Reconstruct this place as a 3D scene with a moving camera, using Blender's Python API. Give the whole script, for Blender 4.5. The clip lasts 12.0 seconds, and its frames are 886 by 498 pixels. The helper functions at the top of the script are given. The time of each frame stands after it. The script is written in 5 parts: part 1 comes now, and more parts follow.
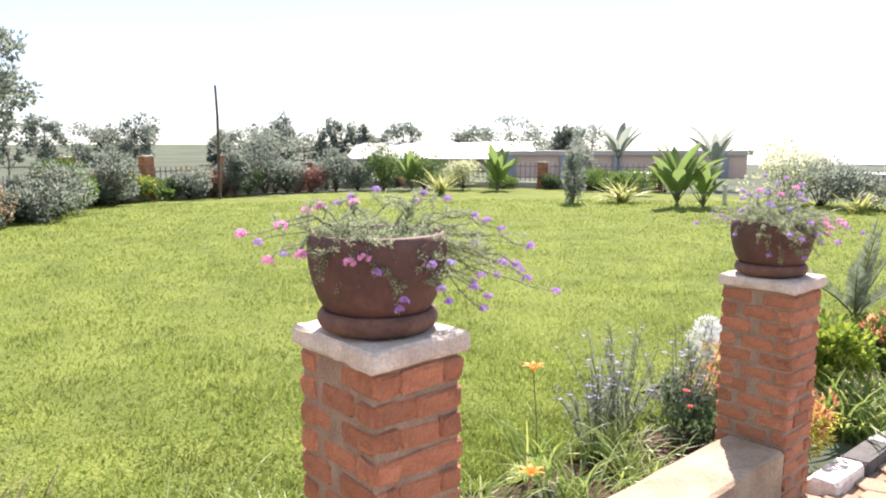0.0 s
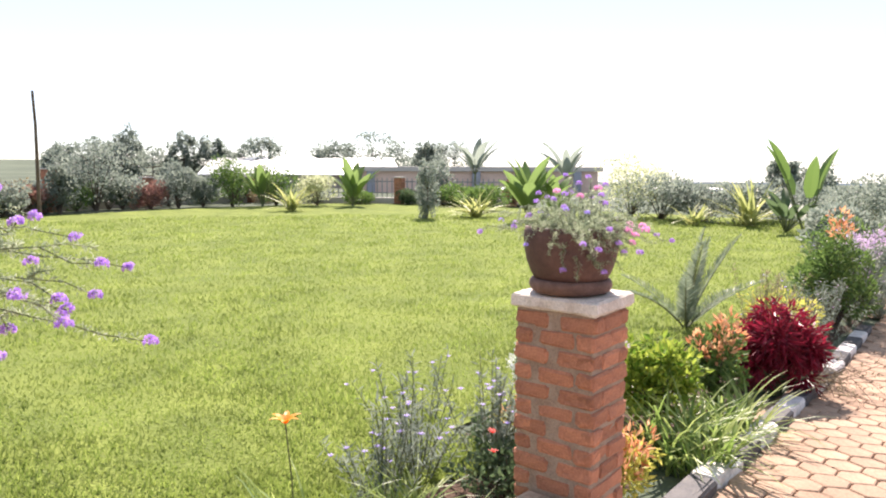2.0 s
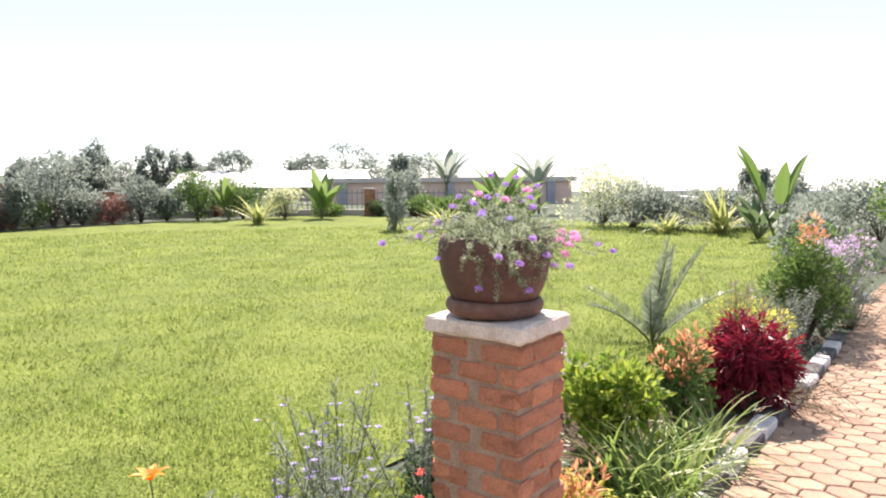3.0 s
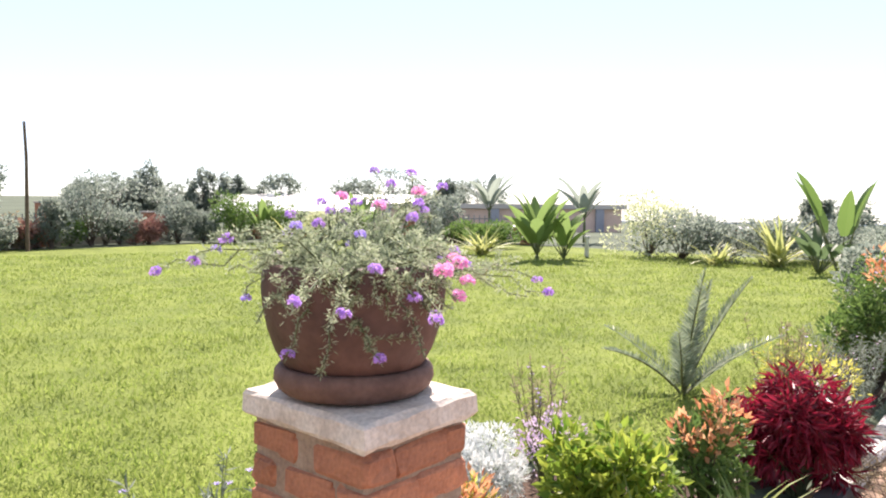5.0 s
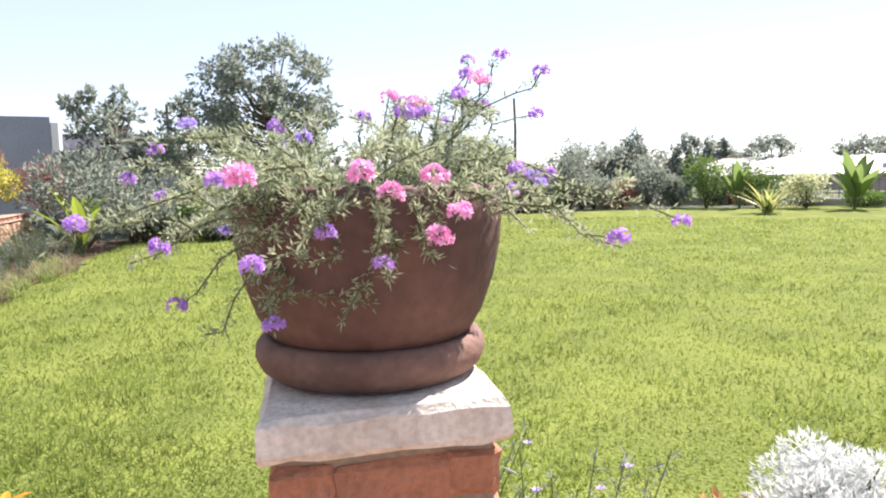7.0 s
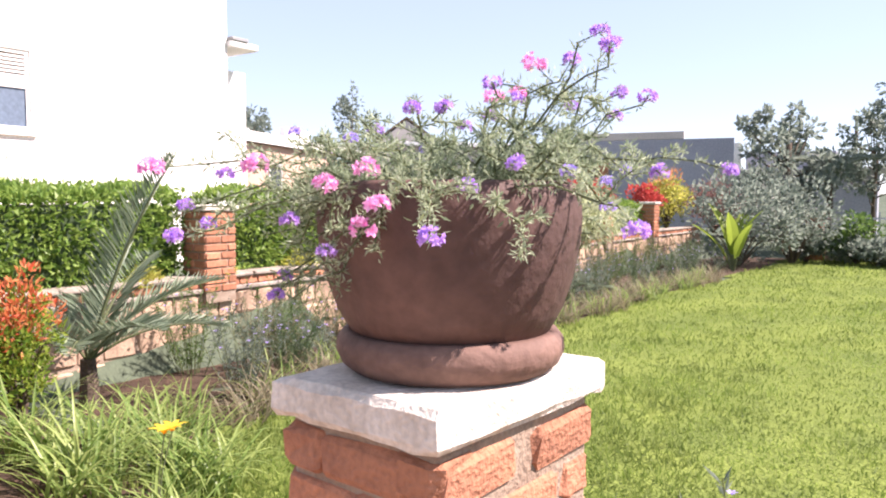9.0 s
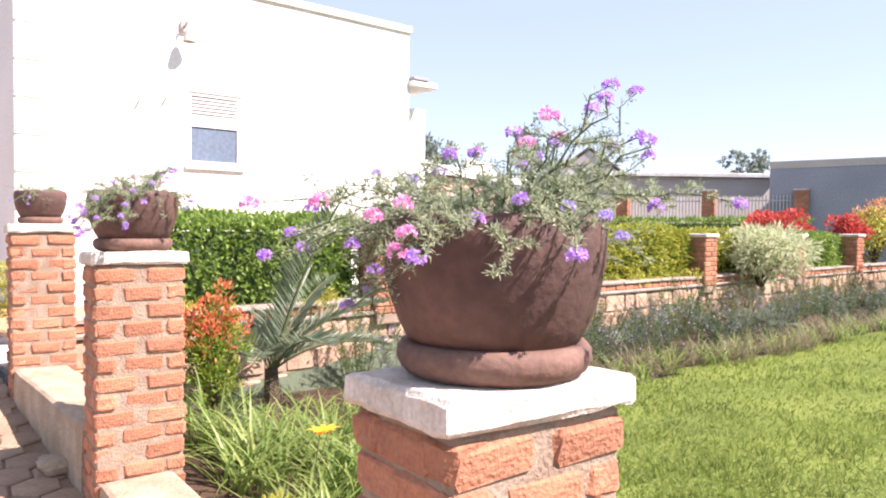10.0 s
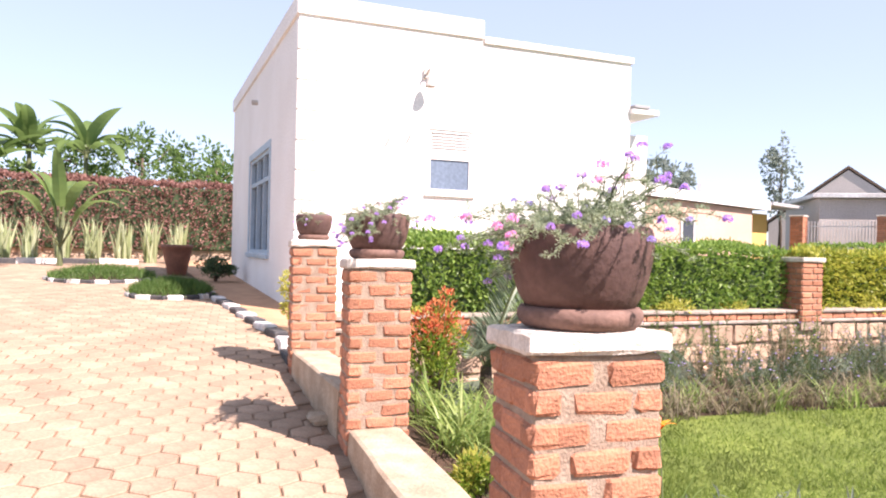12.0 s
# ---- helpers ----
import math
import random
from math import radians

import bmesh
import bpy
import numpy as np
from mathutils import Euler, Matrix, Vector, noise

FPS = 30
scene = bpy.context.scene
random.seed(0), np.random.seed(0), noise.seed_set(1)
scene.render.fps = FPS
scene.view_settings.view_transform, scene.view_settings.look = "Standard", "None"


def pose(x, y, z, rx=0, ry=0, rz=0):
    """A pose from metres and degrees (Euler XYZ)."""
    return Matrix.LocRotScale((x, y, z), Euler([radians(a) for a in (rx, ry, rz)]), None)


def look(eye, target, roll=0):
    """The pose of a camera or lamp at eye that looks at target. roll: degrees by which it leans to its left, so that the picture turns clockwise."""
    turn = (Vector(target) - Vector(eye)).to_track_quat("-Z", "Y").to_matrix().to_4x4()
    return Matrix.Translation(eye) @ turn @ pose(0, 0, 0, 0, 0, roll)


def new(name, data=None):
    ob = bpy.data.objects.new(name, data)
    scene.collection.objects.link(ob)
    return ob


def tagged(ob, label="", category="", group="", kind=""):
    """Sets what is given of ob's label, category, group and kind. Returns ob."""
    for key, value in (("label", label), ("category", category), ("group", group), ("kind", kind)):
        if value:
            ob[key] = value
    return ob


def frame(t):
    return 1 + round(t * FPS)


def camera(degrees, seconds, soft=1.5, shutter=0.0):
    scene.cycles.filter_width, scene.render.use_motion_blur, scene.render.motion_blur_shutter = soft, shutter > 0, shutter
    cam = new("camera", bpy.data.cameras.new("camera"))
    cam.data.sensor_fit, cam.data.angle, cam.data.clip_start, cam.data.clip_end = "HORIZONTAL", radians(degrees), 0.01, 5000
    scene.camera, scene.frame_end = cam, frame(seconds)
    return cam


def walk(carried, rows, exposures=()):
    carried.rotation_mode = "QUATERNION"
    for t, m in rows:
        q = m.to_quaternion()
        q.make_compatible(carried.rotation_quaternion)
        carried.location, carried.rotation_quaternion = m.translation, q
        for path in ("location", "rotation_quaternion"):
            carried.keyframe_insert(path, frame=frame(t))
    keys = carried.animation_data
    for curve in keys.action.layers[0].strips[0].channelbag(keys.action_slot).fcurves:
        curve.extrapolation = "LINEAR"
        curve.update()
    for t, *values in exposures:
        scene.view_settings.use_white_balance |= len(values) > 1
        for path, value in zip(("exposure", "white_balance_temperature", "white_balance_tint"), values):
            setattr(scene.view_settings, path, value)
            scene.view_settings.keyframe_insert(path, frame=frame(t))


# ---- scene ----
# the walk: seconds, eye, a point looked at, roll
PATH = [
    (0, (-1.688, -1.881, 1.677), (-0.415, -0.363, 1.403), -0.07),
    (0.5, (-1.489, -1.831, 1.642), (-0.137, -0.377, 1.403), 0.55),
    (1, (-1.288, -1.778, 1.628), (0.122, -0.378, 1.400), -0.79),
    (1.5, (-0.979, -1.708, 1.595), (0.473, -0.346, 1.393), 0.34),
    (2, (-0.631, -1.649, 1.555), (0.898, -0.380, 1.328), 0.20),
    (2.5, (-0.319, -1.587, 1.531), (1.286, -0.413, 1.325), -0.48),
    (3, (-0.017, -1.541, 1.507), (1.552, -0.317, 1.311), -0.44),
    (5, (1.182, -1.286, 1.420), (2.665, 0.051, 1.298), 0.46),
    (5.5, (1.461, -1.226, 1.382), (2.859, 0.200, 1.268), -0.16),
    (6, (1.714, -1.207, 1.353), (2.854, 0.431, 1.218), 0.30),
    (6.5, (1.977, -1.197, 1.325), (2.750, 0.636, 1.118), 0.29),
    (8.5, (2.939, -0.992, 1.252), (1.994, 0.767, 1.133), -1.59),
    (9, (3.128, -0.896, 1.255), (1.822, 0.612, 1.119), 0.03),
    (9.5, (3.260, -0.863, 1.264), (1.727, 0.421, 1.203), -0.26),
    (10, (3.458, -0.861, 1.256), (1.813, 0.275, 1.199), 0.45),
    (10.5, (3.683, -0.853, 1.240), (1.955, 0.154, 1.240), 0.28),
    (11, (3.940, -0.828, 1.229), (2.122, 0.006, 1.205), 2.39),
    (11.5, (4.163, -0.890, 1.212), (2.293, -0.181, 1.231), 1.50),
    (12, (4.368, -0.989, 1.204), (2.447, -0.435, 1.205), 1.25),
]
cam = camera(62.7, 12.0, 2.0)
walk(cam, [(t, look(eye, target, roll)) for t, eye, target, roll in PATH], [(0.0, 1.62, 6800, 25), (6.7, 1.62, 6800, 25), (8.3, 1.62, 6650, 28), (12.0, 1.64, 6650, 29)])

# ---- light ----
SUN_AZ, SUN_EL = radians(53), radians(48)
world = bpy.data.worlds.new("world")
scene.world = world
world.use_nodes = True
wn = world.node_tree
sky = wn.nodes.new("ShaderNodeTexSky")
sky.sky_type = "NISHITA"
sky.sun_disc = False
sky.sun_elevation, sky.sun_rotation = SUN_EL, SUN_AZ
sky.air_density, sky.dust_density, sky.ozone_density = 1.0, 0.15, 1.2
sky.altitude = 1800
veil = wn.nodes.new("ShaderNodeMixRGB")
veil.inputs[0].default_value, veil.inputs[2].default_value = 0.72, (1.44, 1.80, 2.04, 1)
wn.links.new(sky.outputs[0], veil.inputs[1])
wn.links.new(veil.outputs[0], wn.nodes["Background"].inputs[0])
wn.nodes["Background"].inputs[1].default_value = 0.14
sun = new("sun", bpy.data.lights.new("sun", "SUN"))
sun.data.energy, sun.data.angle, sun.data.color = 4.2, radians(0.6), (1.0, 0.95, 0.86)
sun_way = Vector((math.sin(SUN_AZ) * math.cos(SUN_EL), math.cos(SUN_AZ) * math.cos(SUN_EL), math.sin(SUN_EL)))
sun.matrix_world = look(sun_way * 60, (0, 0, 0))

# ---- materials ----


def mat(name, col, rough=0.8, col2=None, scale=6.0, fine=60.0, bump=0.3, per="", spread=0.25, metal=0.0, spec=0.4, depth=0.01):
    """A painted, earthen or stone surface: two colours mixed by coarse noise, darkened by fine noise, varied piece by piece."""
    m = bpy.data.materials.new(name)
    m.use_nodes = True
    n, l = m.node_tree.nodes, m.node_tree.links
    b = n["Principled BSDF"]
    b.inputs["Roughness"].default_value = rough
    b.inputs["Metallic"].default_value = metal
    b.inputs["Specular IOR Level"].default_value = spec
    tc = n.new("ShaderNodeTexCoord")
    big, small = n.new("ShaderNodeTexNoise"), n.new("ShaderNodeTexNoise")
    big.inputs["Scale"].default_value, small.inputs["Scale"].default_value = scale, fine
    big.inputs["Detail"].default_value, small.inputs["Detail"].default_value = 5, 4
    for k in (big, small):
        l.new(tc.outputs["Object"], k.inputs["Vector"])
    ramp = n.new("ShaderNodeValToRGB")
    ramp.color_ramp.elements[0].position, ramp.color_ramp.elements[1].position = 0.36, 0.66
    c2 = col2 or tuple(c * 0.72 for c in col)
    ramp.color_ramp.elements[0].color, ramp.color_ramp.elements[1].color = (*c2, 1), (*col, 1)
    l.new(big.outputs["Fac"], ramp.inputs["Fac"])
    hsv = n.new("ShaderNodeHueSaturation")
    l.new(ramp.outputs["Color"], hsv.inputs["Color"])
    mr = n.new("ShaderNodeMapRange")
    mr.inputs["From Min"].default_value, mr.inputs["From Max"].default_value = 0.3, 0.7
    mr.inputs["To Min"].default_value, mr.inputs["To Max"].default_value = 0.82, 1.14
    l.new(small.outputs["Fac"], mr.inputs["Value"])
    if per:
        info = n.new("ShaderNodeObjectInfo" if per == "object" else "ShaderNodeNewGeometry")
        rv = n.new("ShaderNodeMapRange")
        rv.inputs["To Min"].default_value, rv.inputs["To Max"].default_value = 1 - spread, 1 + spread
        l.new(info.outputs["Random" if per == "object" else "Random Per Island"], rv.inputs["Value"])
        mul = n.new("ShaderNodeMath")
        mul.operation = "MULTIPLY"
        l.new(mr.outputs["Result"], mul.inputs[0])
        l.new(rv.outputs["Result"], mul.inputs[1])
        l.new(mul.outputs[0], hsv.inputs["Value"])
    else:
        l.new(mr.outputs["Result"], hsv.inputs["Value"])
    l.new(hsv.outputs["Color"], b.inputs["Base Color"])
    bp = n.new("ShaderNodeBump")
    bp.inputs["Strength"].default_value, bp.inputs["Distance"].default_value = bump, depth
    l.new(small.outputs["Fac"], bp.inputs["Height"])
    l.new(bp.outputs["Normal"], b.inputs["Normal"])
    return m


def leafmat(name, a, b_, rough=0.5, glow=0.45, patch=0.0):
    """Leaves and petals: colour varied from leaf to leaf, with light let through."""
    m = bpy.data.materials.new(name)
    m.use_nodes = True
    n, l = m.node_tree.nodes, m.node_tree.links
    p, out = n["Principled BSDF"], n["Material Output"]
    geo = n.new("ShaderNodeNewGeometry")
    mix = n.new("ShaderNodeMixRGB")
    mix.inputs[1].default_value, mix.inputs[2].default_value = (*a, 1), (*b_, 1)
    l.new(geo.outputs["Random Per Island"], mix.inputs[0])
    p.inputs["Roughness"].default_value = rough
    p.inputs["Specular IOR Level"].default_value = 0.35
    if patch:
        tc, nz, mr, dark = n.new("ShaderNodeTexCoord"), n.new("ShaderNodeTexNoise"), n.new("ShaderNodeMapRange"), n.new("ShaderNodeHueSaturation")
        nz.inputs["Scale"].default_value, nz.inputs["Detail"].default_value = patch, 6
        mr.inputs["From Min"].default_value, mr.inputs["From Max"].default_value = 0.32, 0.68
        mr.inputs["To Min"].default_value, mr.inputs["To Max"].default_value = 0.68, 1.18
        l.new(tc.outputs["Object"], nz.inputs["Vector"])
        l.new(nz.outputs["Fac"], mr.inputs["Value"])
        l.new(mix.outputs[0], dark.inputs["Color"])
        l.new(mr.outputs["Result"], dark.inputs["Value"])
        mix = dark
    l.new(mix.outputs[0], p.inputs["Base Color"])
    tr = n.new("ShaderNodeBsdfTranslucent")
    br = n.new("ShaderNodeHueSaturation")
    br.inputs["Value"].default_value = 1.25
    l.new(mix.outputs[0], br.inputs["Color"])
    l.new(br.outputs[0], tr.inputs["Color"])
    sh = n.new("ShaderNodeMixShader")
    sh.inputs[0].default_value = glow
    l.new(p.outputs[0], sh.inputs[1])
    l.new(tr.outputs[0], sh.inputs[2])
    l.new(sh.outputs[0], out.inputs["Surface"])
    return m


def glassmat(name, col):
    m = bpy.data.materials.new(name)
    m.use_nodes = True
    b = m.node_tree.nodes["Principled BSDF"]
    b.inputs["Base Color"].default_value = (*col, 1)
    b.inputs["Roughness"].default_value = 0.06
    b.inputs["Specular IOR Level"].default_value = 0.8
    return m


BRICK = mat("brick_clay", (0.49, 0.215, 0.12), 0.92, (0.37, 0.16, 0.095), 14, 80, 0.9, "object", 0.24)
BRICK_FAR = mat("brick_clay_far", (0.48, 0.20, 0.11), 0.9, (0.36, 0.15, 0.085), 3, 30, 0.5, "island", 0.25)
MORTAR = mat("mortar", (0.36, 0.28, 0.21), 0.95, (0.28, 0.20, 0.145), 12, 90, 0.7)
CAP = mat("whitewashed_concrete", (0.72, 0.66, 0.585), 0.85, (0.52, 0.45, 0.38), 9, 90, 0.6)
CONCRETE = mat("bare_concrete", (0.46, 0.36, 0.26), 0.9, (0.34, 0.25, 0.17), 5, 60, 0.6)
TERRACOTTA = mat("old_terracotta", (0.135, 0.073, 0.058), 0.7, (0.085, 0.046, 0.039), 7, 45, 0.35)
RIM = mat("saucer_terracotta", (0.20, 0.115, 0.088), 0.8, (0.12, 0.068, 0.053), 9, 55, 0.35)
SOIL = mat("soil", (0.085, 0.05, 0.03), 0.95, (0.055, 0.032, 0.02), 8, 40, 0.9, depth=0.03)
PAVER = mat("concrete_paver", (0.39, 0.272, 0.19), 0.95, (0.31, 0.215, 0.15), 2.2, 50, 0.5, "object", 0.13, spec=0.15)
PAVER_REST = mat("concrete_paver_rest", (0.39, 0.272, 0.19), 0.95, (0.31, 0.215, 0.15), 2.2, 50, 0.5, "island", 0.13, spec=0.15)
JOINT = mat("paving_sand", (0.33, 0.22, 0.145), 0.95, (0.24, 0.155, 0.10), 4, 60, 0.6)
APRON = mat("clay_apron", (0.52, 0.30, 0.17), 0.85, (0.42, 0.23, 0.13), 3, 40, 0.4)
KERB_W = mat("kerb_white_paint", (0.70, 0.68, 0.65), 0.8, (0.50, 0.46, 0.42), 9, 60, 0.4)
KERB_K = mat("kerb_black_paint", (0.045, 0.045, 0.05), 0.7, (0.09, 0.085, 0.08), 9, 60, 0.4)
GRASS_SHEET = mat("lawn_turf", (0.19, 0.235, 0.055), 0.95, (0.13, 0.172, 0.042), 1.3, 38, 0.9, depth=0.04, spec=0.1)
FIELD = mat("rough_grass", (0.115, 0.14, 0.095), 0.95, (0.075, 0.095, 0.065), 0.15, 6, 0.7, depth=0.05, spec=0.1)
GRASS = leafmat("grass_blade", (0.142, 0.208, 0.04), (0.285, 0.35, 0.09), 0.6, 0.5, 2.2)
WHITE = mat("white_plaster", (0.86, 0.83, 0.80), 0.9, (0.80, 0.76, 0.72), 0.8, 40, 0.15)
PINKISH = mat("pink_plaster", (0.60, 0.38, 0.30), 0.9, (0.54, 0.34, 0.26), 0.8, 30, 0.15)
PALE_PINK = mat("pale_pink_plaster", (0.74, 0.54, 0.44), 0.9, (0.66, 0.47, 0.38), 0.5, 20, 0.15)
OCHRE = mat("ochre_plaster", (0.70, 0.45, 0.14), 0.9, (0.62, 0.38, 0.11), 0.8, 30, 0.15)
# grey raised to paint haze onto distant walls; nearer fittings share it
GREYWALL = mat("grey_plaster_hazed", (0.54, 0.49, 0.45), 0.9, (0.46, 0.42, 0.38), 0.6, 20, 0.2)
BLUEGREY = mat("bluegrey_plaster", (0.34, 0.35, 0.39), 0.85, (0.29, 0.30, 0.34), 0.6, 20, 0.2)
ROOF_METAL = mat("roof_sheet", (0.62, 0.62, 0.62), 0.45, (0.48, 0.46, 0.44), 0.7, 12, 0.2, metal=0.3)
FRAME_BLUE = mat("pale_blue_steel", (0.42, 0.52, 0.60), 0.5, (0.36, 0.46, 0.54), 4, 40, 0.1)
GLASS = glassmat("window_glass", (0.05, 0.06, 0.075))
PANEL_GREY = mat("frosted_panel", (0.13, 0.175, 0.235), 0.6, (0.115, 0.155, 0.21), 2, 20, 0.05)
WOOD = mat("weathered_wood", (0.16, 0.11, 0.075), 0.9, (0.10, 0.07, 0.05), 4, 50, 0.5)
BARK = mat("bark", (0.13, 0.095, 0.065), 0.95, (0.08, 0.06, 0.045), 5, 40, 0.8, depth=0.02)
STEMG = mat("green_stem", (0.13, 0.15, 0.06), 0.7, (0.09, 0.11, 0.05), 9, 60, 0.2)
FENCE_W = mat("fence_white_paint", (0.62, 0.61, 0.60), 0.7, (0.50, 0.48, 0.46), 4, 40, 0.2)
FENCE_D = mat("fence_dull_steel", (0.30, 0.30, 0.30), 0.6, (0.22, 0.22, 0.22), 4, 40, 0.2)
STONE = mat("rubble_stone", (0.52, 0.36, 0.25), 0.9, (0.38, 0.26, 0.18), 4, 35, 0.7, "object", 0.22)
COPING = mat("coping_cement", (0.40, 0.34, 0.28), 0.9, (0.28, 0.23, 0.19), 6, 50, 0.6)
# air haze put into the ridge's base colour
HILL = mat("far_hill_hazed", (0.50, 0.56, 0.60), 1.0, (0.46, 0.52, 0.56), 0.004, 0.03, 0.0)

L_VERB = leafmat("verbena_leaf", (0.19, 0.245, 0.135), (0.46, 0.515, 0.355), 0.55, 0.4)
F_LILAC = leafmat("lilac_petal", (0.42, 0.22, 0.68), (0.66, 0.44, 0.84), 0.5, 0.35)
F_PINK = leafmat("pink_petal", (0.80, 0.24, 0.56), (0.90, 0.60, 0.80), 0.5, 0.35)
F_BLUE = leafmat("violet_petal", (0.40, 0.30, 0.76), (0.58, 0.48, 0.85), 0.5, 0.35)
F_ORANGE = leafmat("orange_petal", (0.85, 0.22, 0.02), (0.90, 0.38, 0.04), 0.5, 0.4)
F_YELLOW = leafmat("yellow_petal", (0.88, 0.48, 0.02), (0.90, 0.60, 0.05), 0.5, 0.4)
F_RED = leafmat("red_bract", (0.75, 0.03, 0.03), (0.80, 0.10, 0.06), 0.5, 0.35)
F_MAUVE = leafmat("mauve_petal", (0.50, 0.36, 0.55), (0.68, 0.55, 0.66), 0.6, 0.35)
F_BRACT = leafmat("dull_red_bract", (0.42, 0.05, 0.045), (0.60, 0.13, 0.10), 0.6, 0.35)
L_GREEN = leafmat("leaf_green", (0.07, 0.135, 0.035), (0.15, 0.235, 0.06))
L_BRIGHT = leafmat("leaf_bright", (0.10, 0.20, 0.025), (0.32, 0.38, 0.06), 0.4, 0.5)
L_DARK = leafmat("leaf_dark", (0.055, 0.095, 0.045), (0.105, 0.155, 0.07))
# grey-green lifted pale so far foliage looks hazy; near beds share it
L_GREY_HAZED = leafmat("leaf_greygreen_hazed", (0.14, 0.18, 0.145), (0.25, 0.285, 0.235), 0.5, 0.58)
L_SILVER = leafmat("leaf_silver", (0.52, 0.56, 0.54), (0.76, 0.78, 0.76), 0.6, 0.35)
L_STRAP = leafmat("leaf_strap", (0.13, 0.22, 0.045), (0.36, 0.43, 0.14), 0.4, 0.45)
L_STRIPE = leafmat("leaf_striped", (0.30, 0.36, 0.16), (0.55, 0.58, 0.38), 0.45, 0.4)
L_DRY = leafmat("leaf_drab", (0.17, 0.15, 0.09), (0.33, 0.28, 0.18))
L_RED = leafmat("leaf_crimson", (0.11, 0.008, 0.015), (0.30, 0.02, 0.045), 0.4, 0.4)
L_ORANGE = leafmat("leaf_copper", (0.50, 0.19, 0.085), (0.66, 0.42, 0.23), 0.45, 0.45)
L_FLAME = leafmat("leaf_flame", (0.50, 0.08, 0.035), (0.70, 0.30, 0.12), 0.45, 0.45)
L_YUCCA = leafmat("leaf_yucca", (0.24, 0.29, 0.10), (0.50, 0.50, 0.20), 0.45, 0.45)
L_YELLOW = leafmat("leaf_yellow", (0.30, 0.33, 0.05), (0.58, 0.54, 0.14), 0.45, 0.5)
L_PALM = leafmat("leaf_palm", (0.14, 0.19, 0.12), (0.27, 0.32, 0.22), 0.4, 0.35)
L_CREAM = leafmat("leaf_cream", (0.36, 0.40, 0.22), (0.60, 0.62, 0.42), 0.5, 0.45)
L_BANANA = leafmat("leaf_banana", (0.09, 0.16, 0.04), (0.19, 0.27, 0.09), 0.4, 0.5)
L_BROWN = leafmat("leaf_russet", (0.22, 0.11, 0.09), (0.36, 0.20, 0.16), 0.6, 0.3)
L_HEDGE_Y = leafmat("leaf_hedge_golden", (0.16, 0.22, 0.03), (0.48, 0.46, 0.08), 0.45, 0.4)
L_HEDGE = leafmat("leaf_hedge", (0.10, 0.19, 0.035), (0.29, 0.40, 0.09), 0.45, 0.4)

# ---- mesh helpers ----


class Mesh:
    def __init__(self):
        self.v, self.f = [], []

    def add(self, verts, faces):
        k = len(self.v)
        self.v.extend(verts)
        self.f.extend(tuple(i + k for i in q) for q in faces)


def link(name, M, material, parent=None, label="", smooth=False, loc=None, rot=0.0):
    me = bpy.data.meshes.new(name)
    me.from_pydata([tuple(p) for p in M.v], [], M.f)
    if smooth:
        me.polygons.foreach_set("use_smooth", [True] * len(me.polygons))
    me.materials.append(material)
    ob = new(name, me)
    if parent:
        ob.parent = parent
    if loc:
        ob.location = loc
    if rot:
        ob.rotation_euler = (0, 0, rot)
    if label:
        tagged(ob, label)
    if name in ("stem_growth", "stalk_growth", "branchwork", "foliage", "leaf_tuft", "crown", "young_leaves", "leaf_ribs"):
        ob["kind"] = "stuff"
    return ob


def thing(name, loc, label, category, group="", rot=0.0, kind=""):
    ob = new(name)
    ob.empty_display_size = 0.1
    ob.location, ob.rotation_euler = loc, (0, 0, rot)
    return tagged(ob, label, category, group, kind)


BOXF = [(0, 3, 2, 1), (4, 5, 6, 7), (0, 1, 5, 4), (1, 2, 6, 5), (2, 3, 7, 6), (3, 0, 4, 7)]


def box(M, x0, y0, z0, x1, y1, z1, j=0.0, rnd=random):
    c = [(x0, y0, z0), (x1, y0, z0), (x1, y1, z0), (x0, y1, z0), (x0, y0, z1), (x1, y0, z1), (x1, y1, z1), (x0, y1, z1)]
    if j:
        c = [tuple(a + rnd.uniform(-j, j) for a in p) for p in c]
    M.add(c, BOXF)
    return M


def rough_box(M, x0, y0, z0, x1, y1, z1, b=0.008, j=0.004, rnd=random):
    """A box with bevelled, worn edges: an octagonal belt between a smaller bottom and top."""
    def ring(i, z):
        q = [(x0 + b + i, y0 + i), (x1 - b - i, y0 + i), (x1 - i, y0 + b + i), (x1 - i, y1 - b - i),
             (x1 - b - i, y1 - i), (x0 + b + i, y1 - i), (x0 + i, y1 - b - i), (x0 + i, y0 + b + i)]
        return [(x + rnd.uniform(-j, j), y + rnd.uniform(-j, j), z + rnd.uniform(-j, j) * 0.6) for x, y in q]
    v = ring(b * 0.7, z0) + ring(0, z0 + b) + ring(0, z1 - b) + ring(b * 0.7, z1)
    f = [tuple(range(7, -1, -1)), tuple(range(24, 32))]
    for r in range(3):
        for i in range(8):
            a, c = r * 8 + i, r * 8 + (i + 1) % 8
            f.append((a, c, c + 8, a + 8))
    M.add(v, f)
    return M


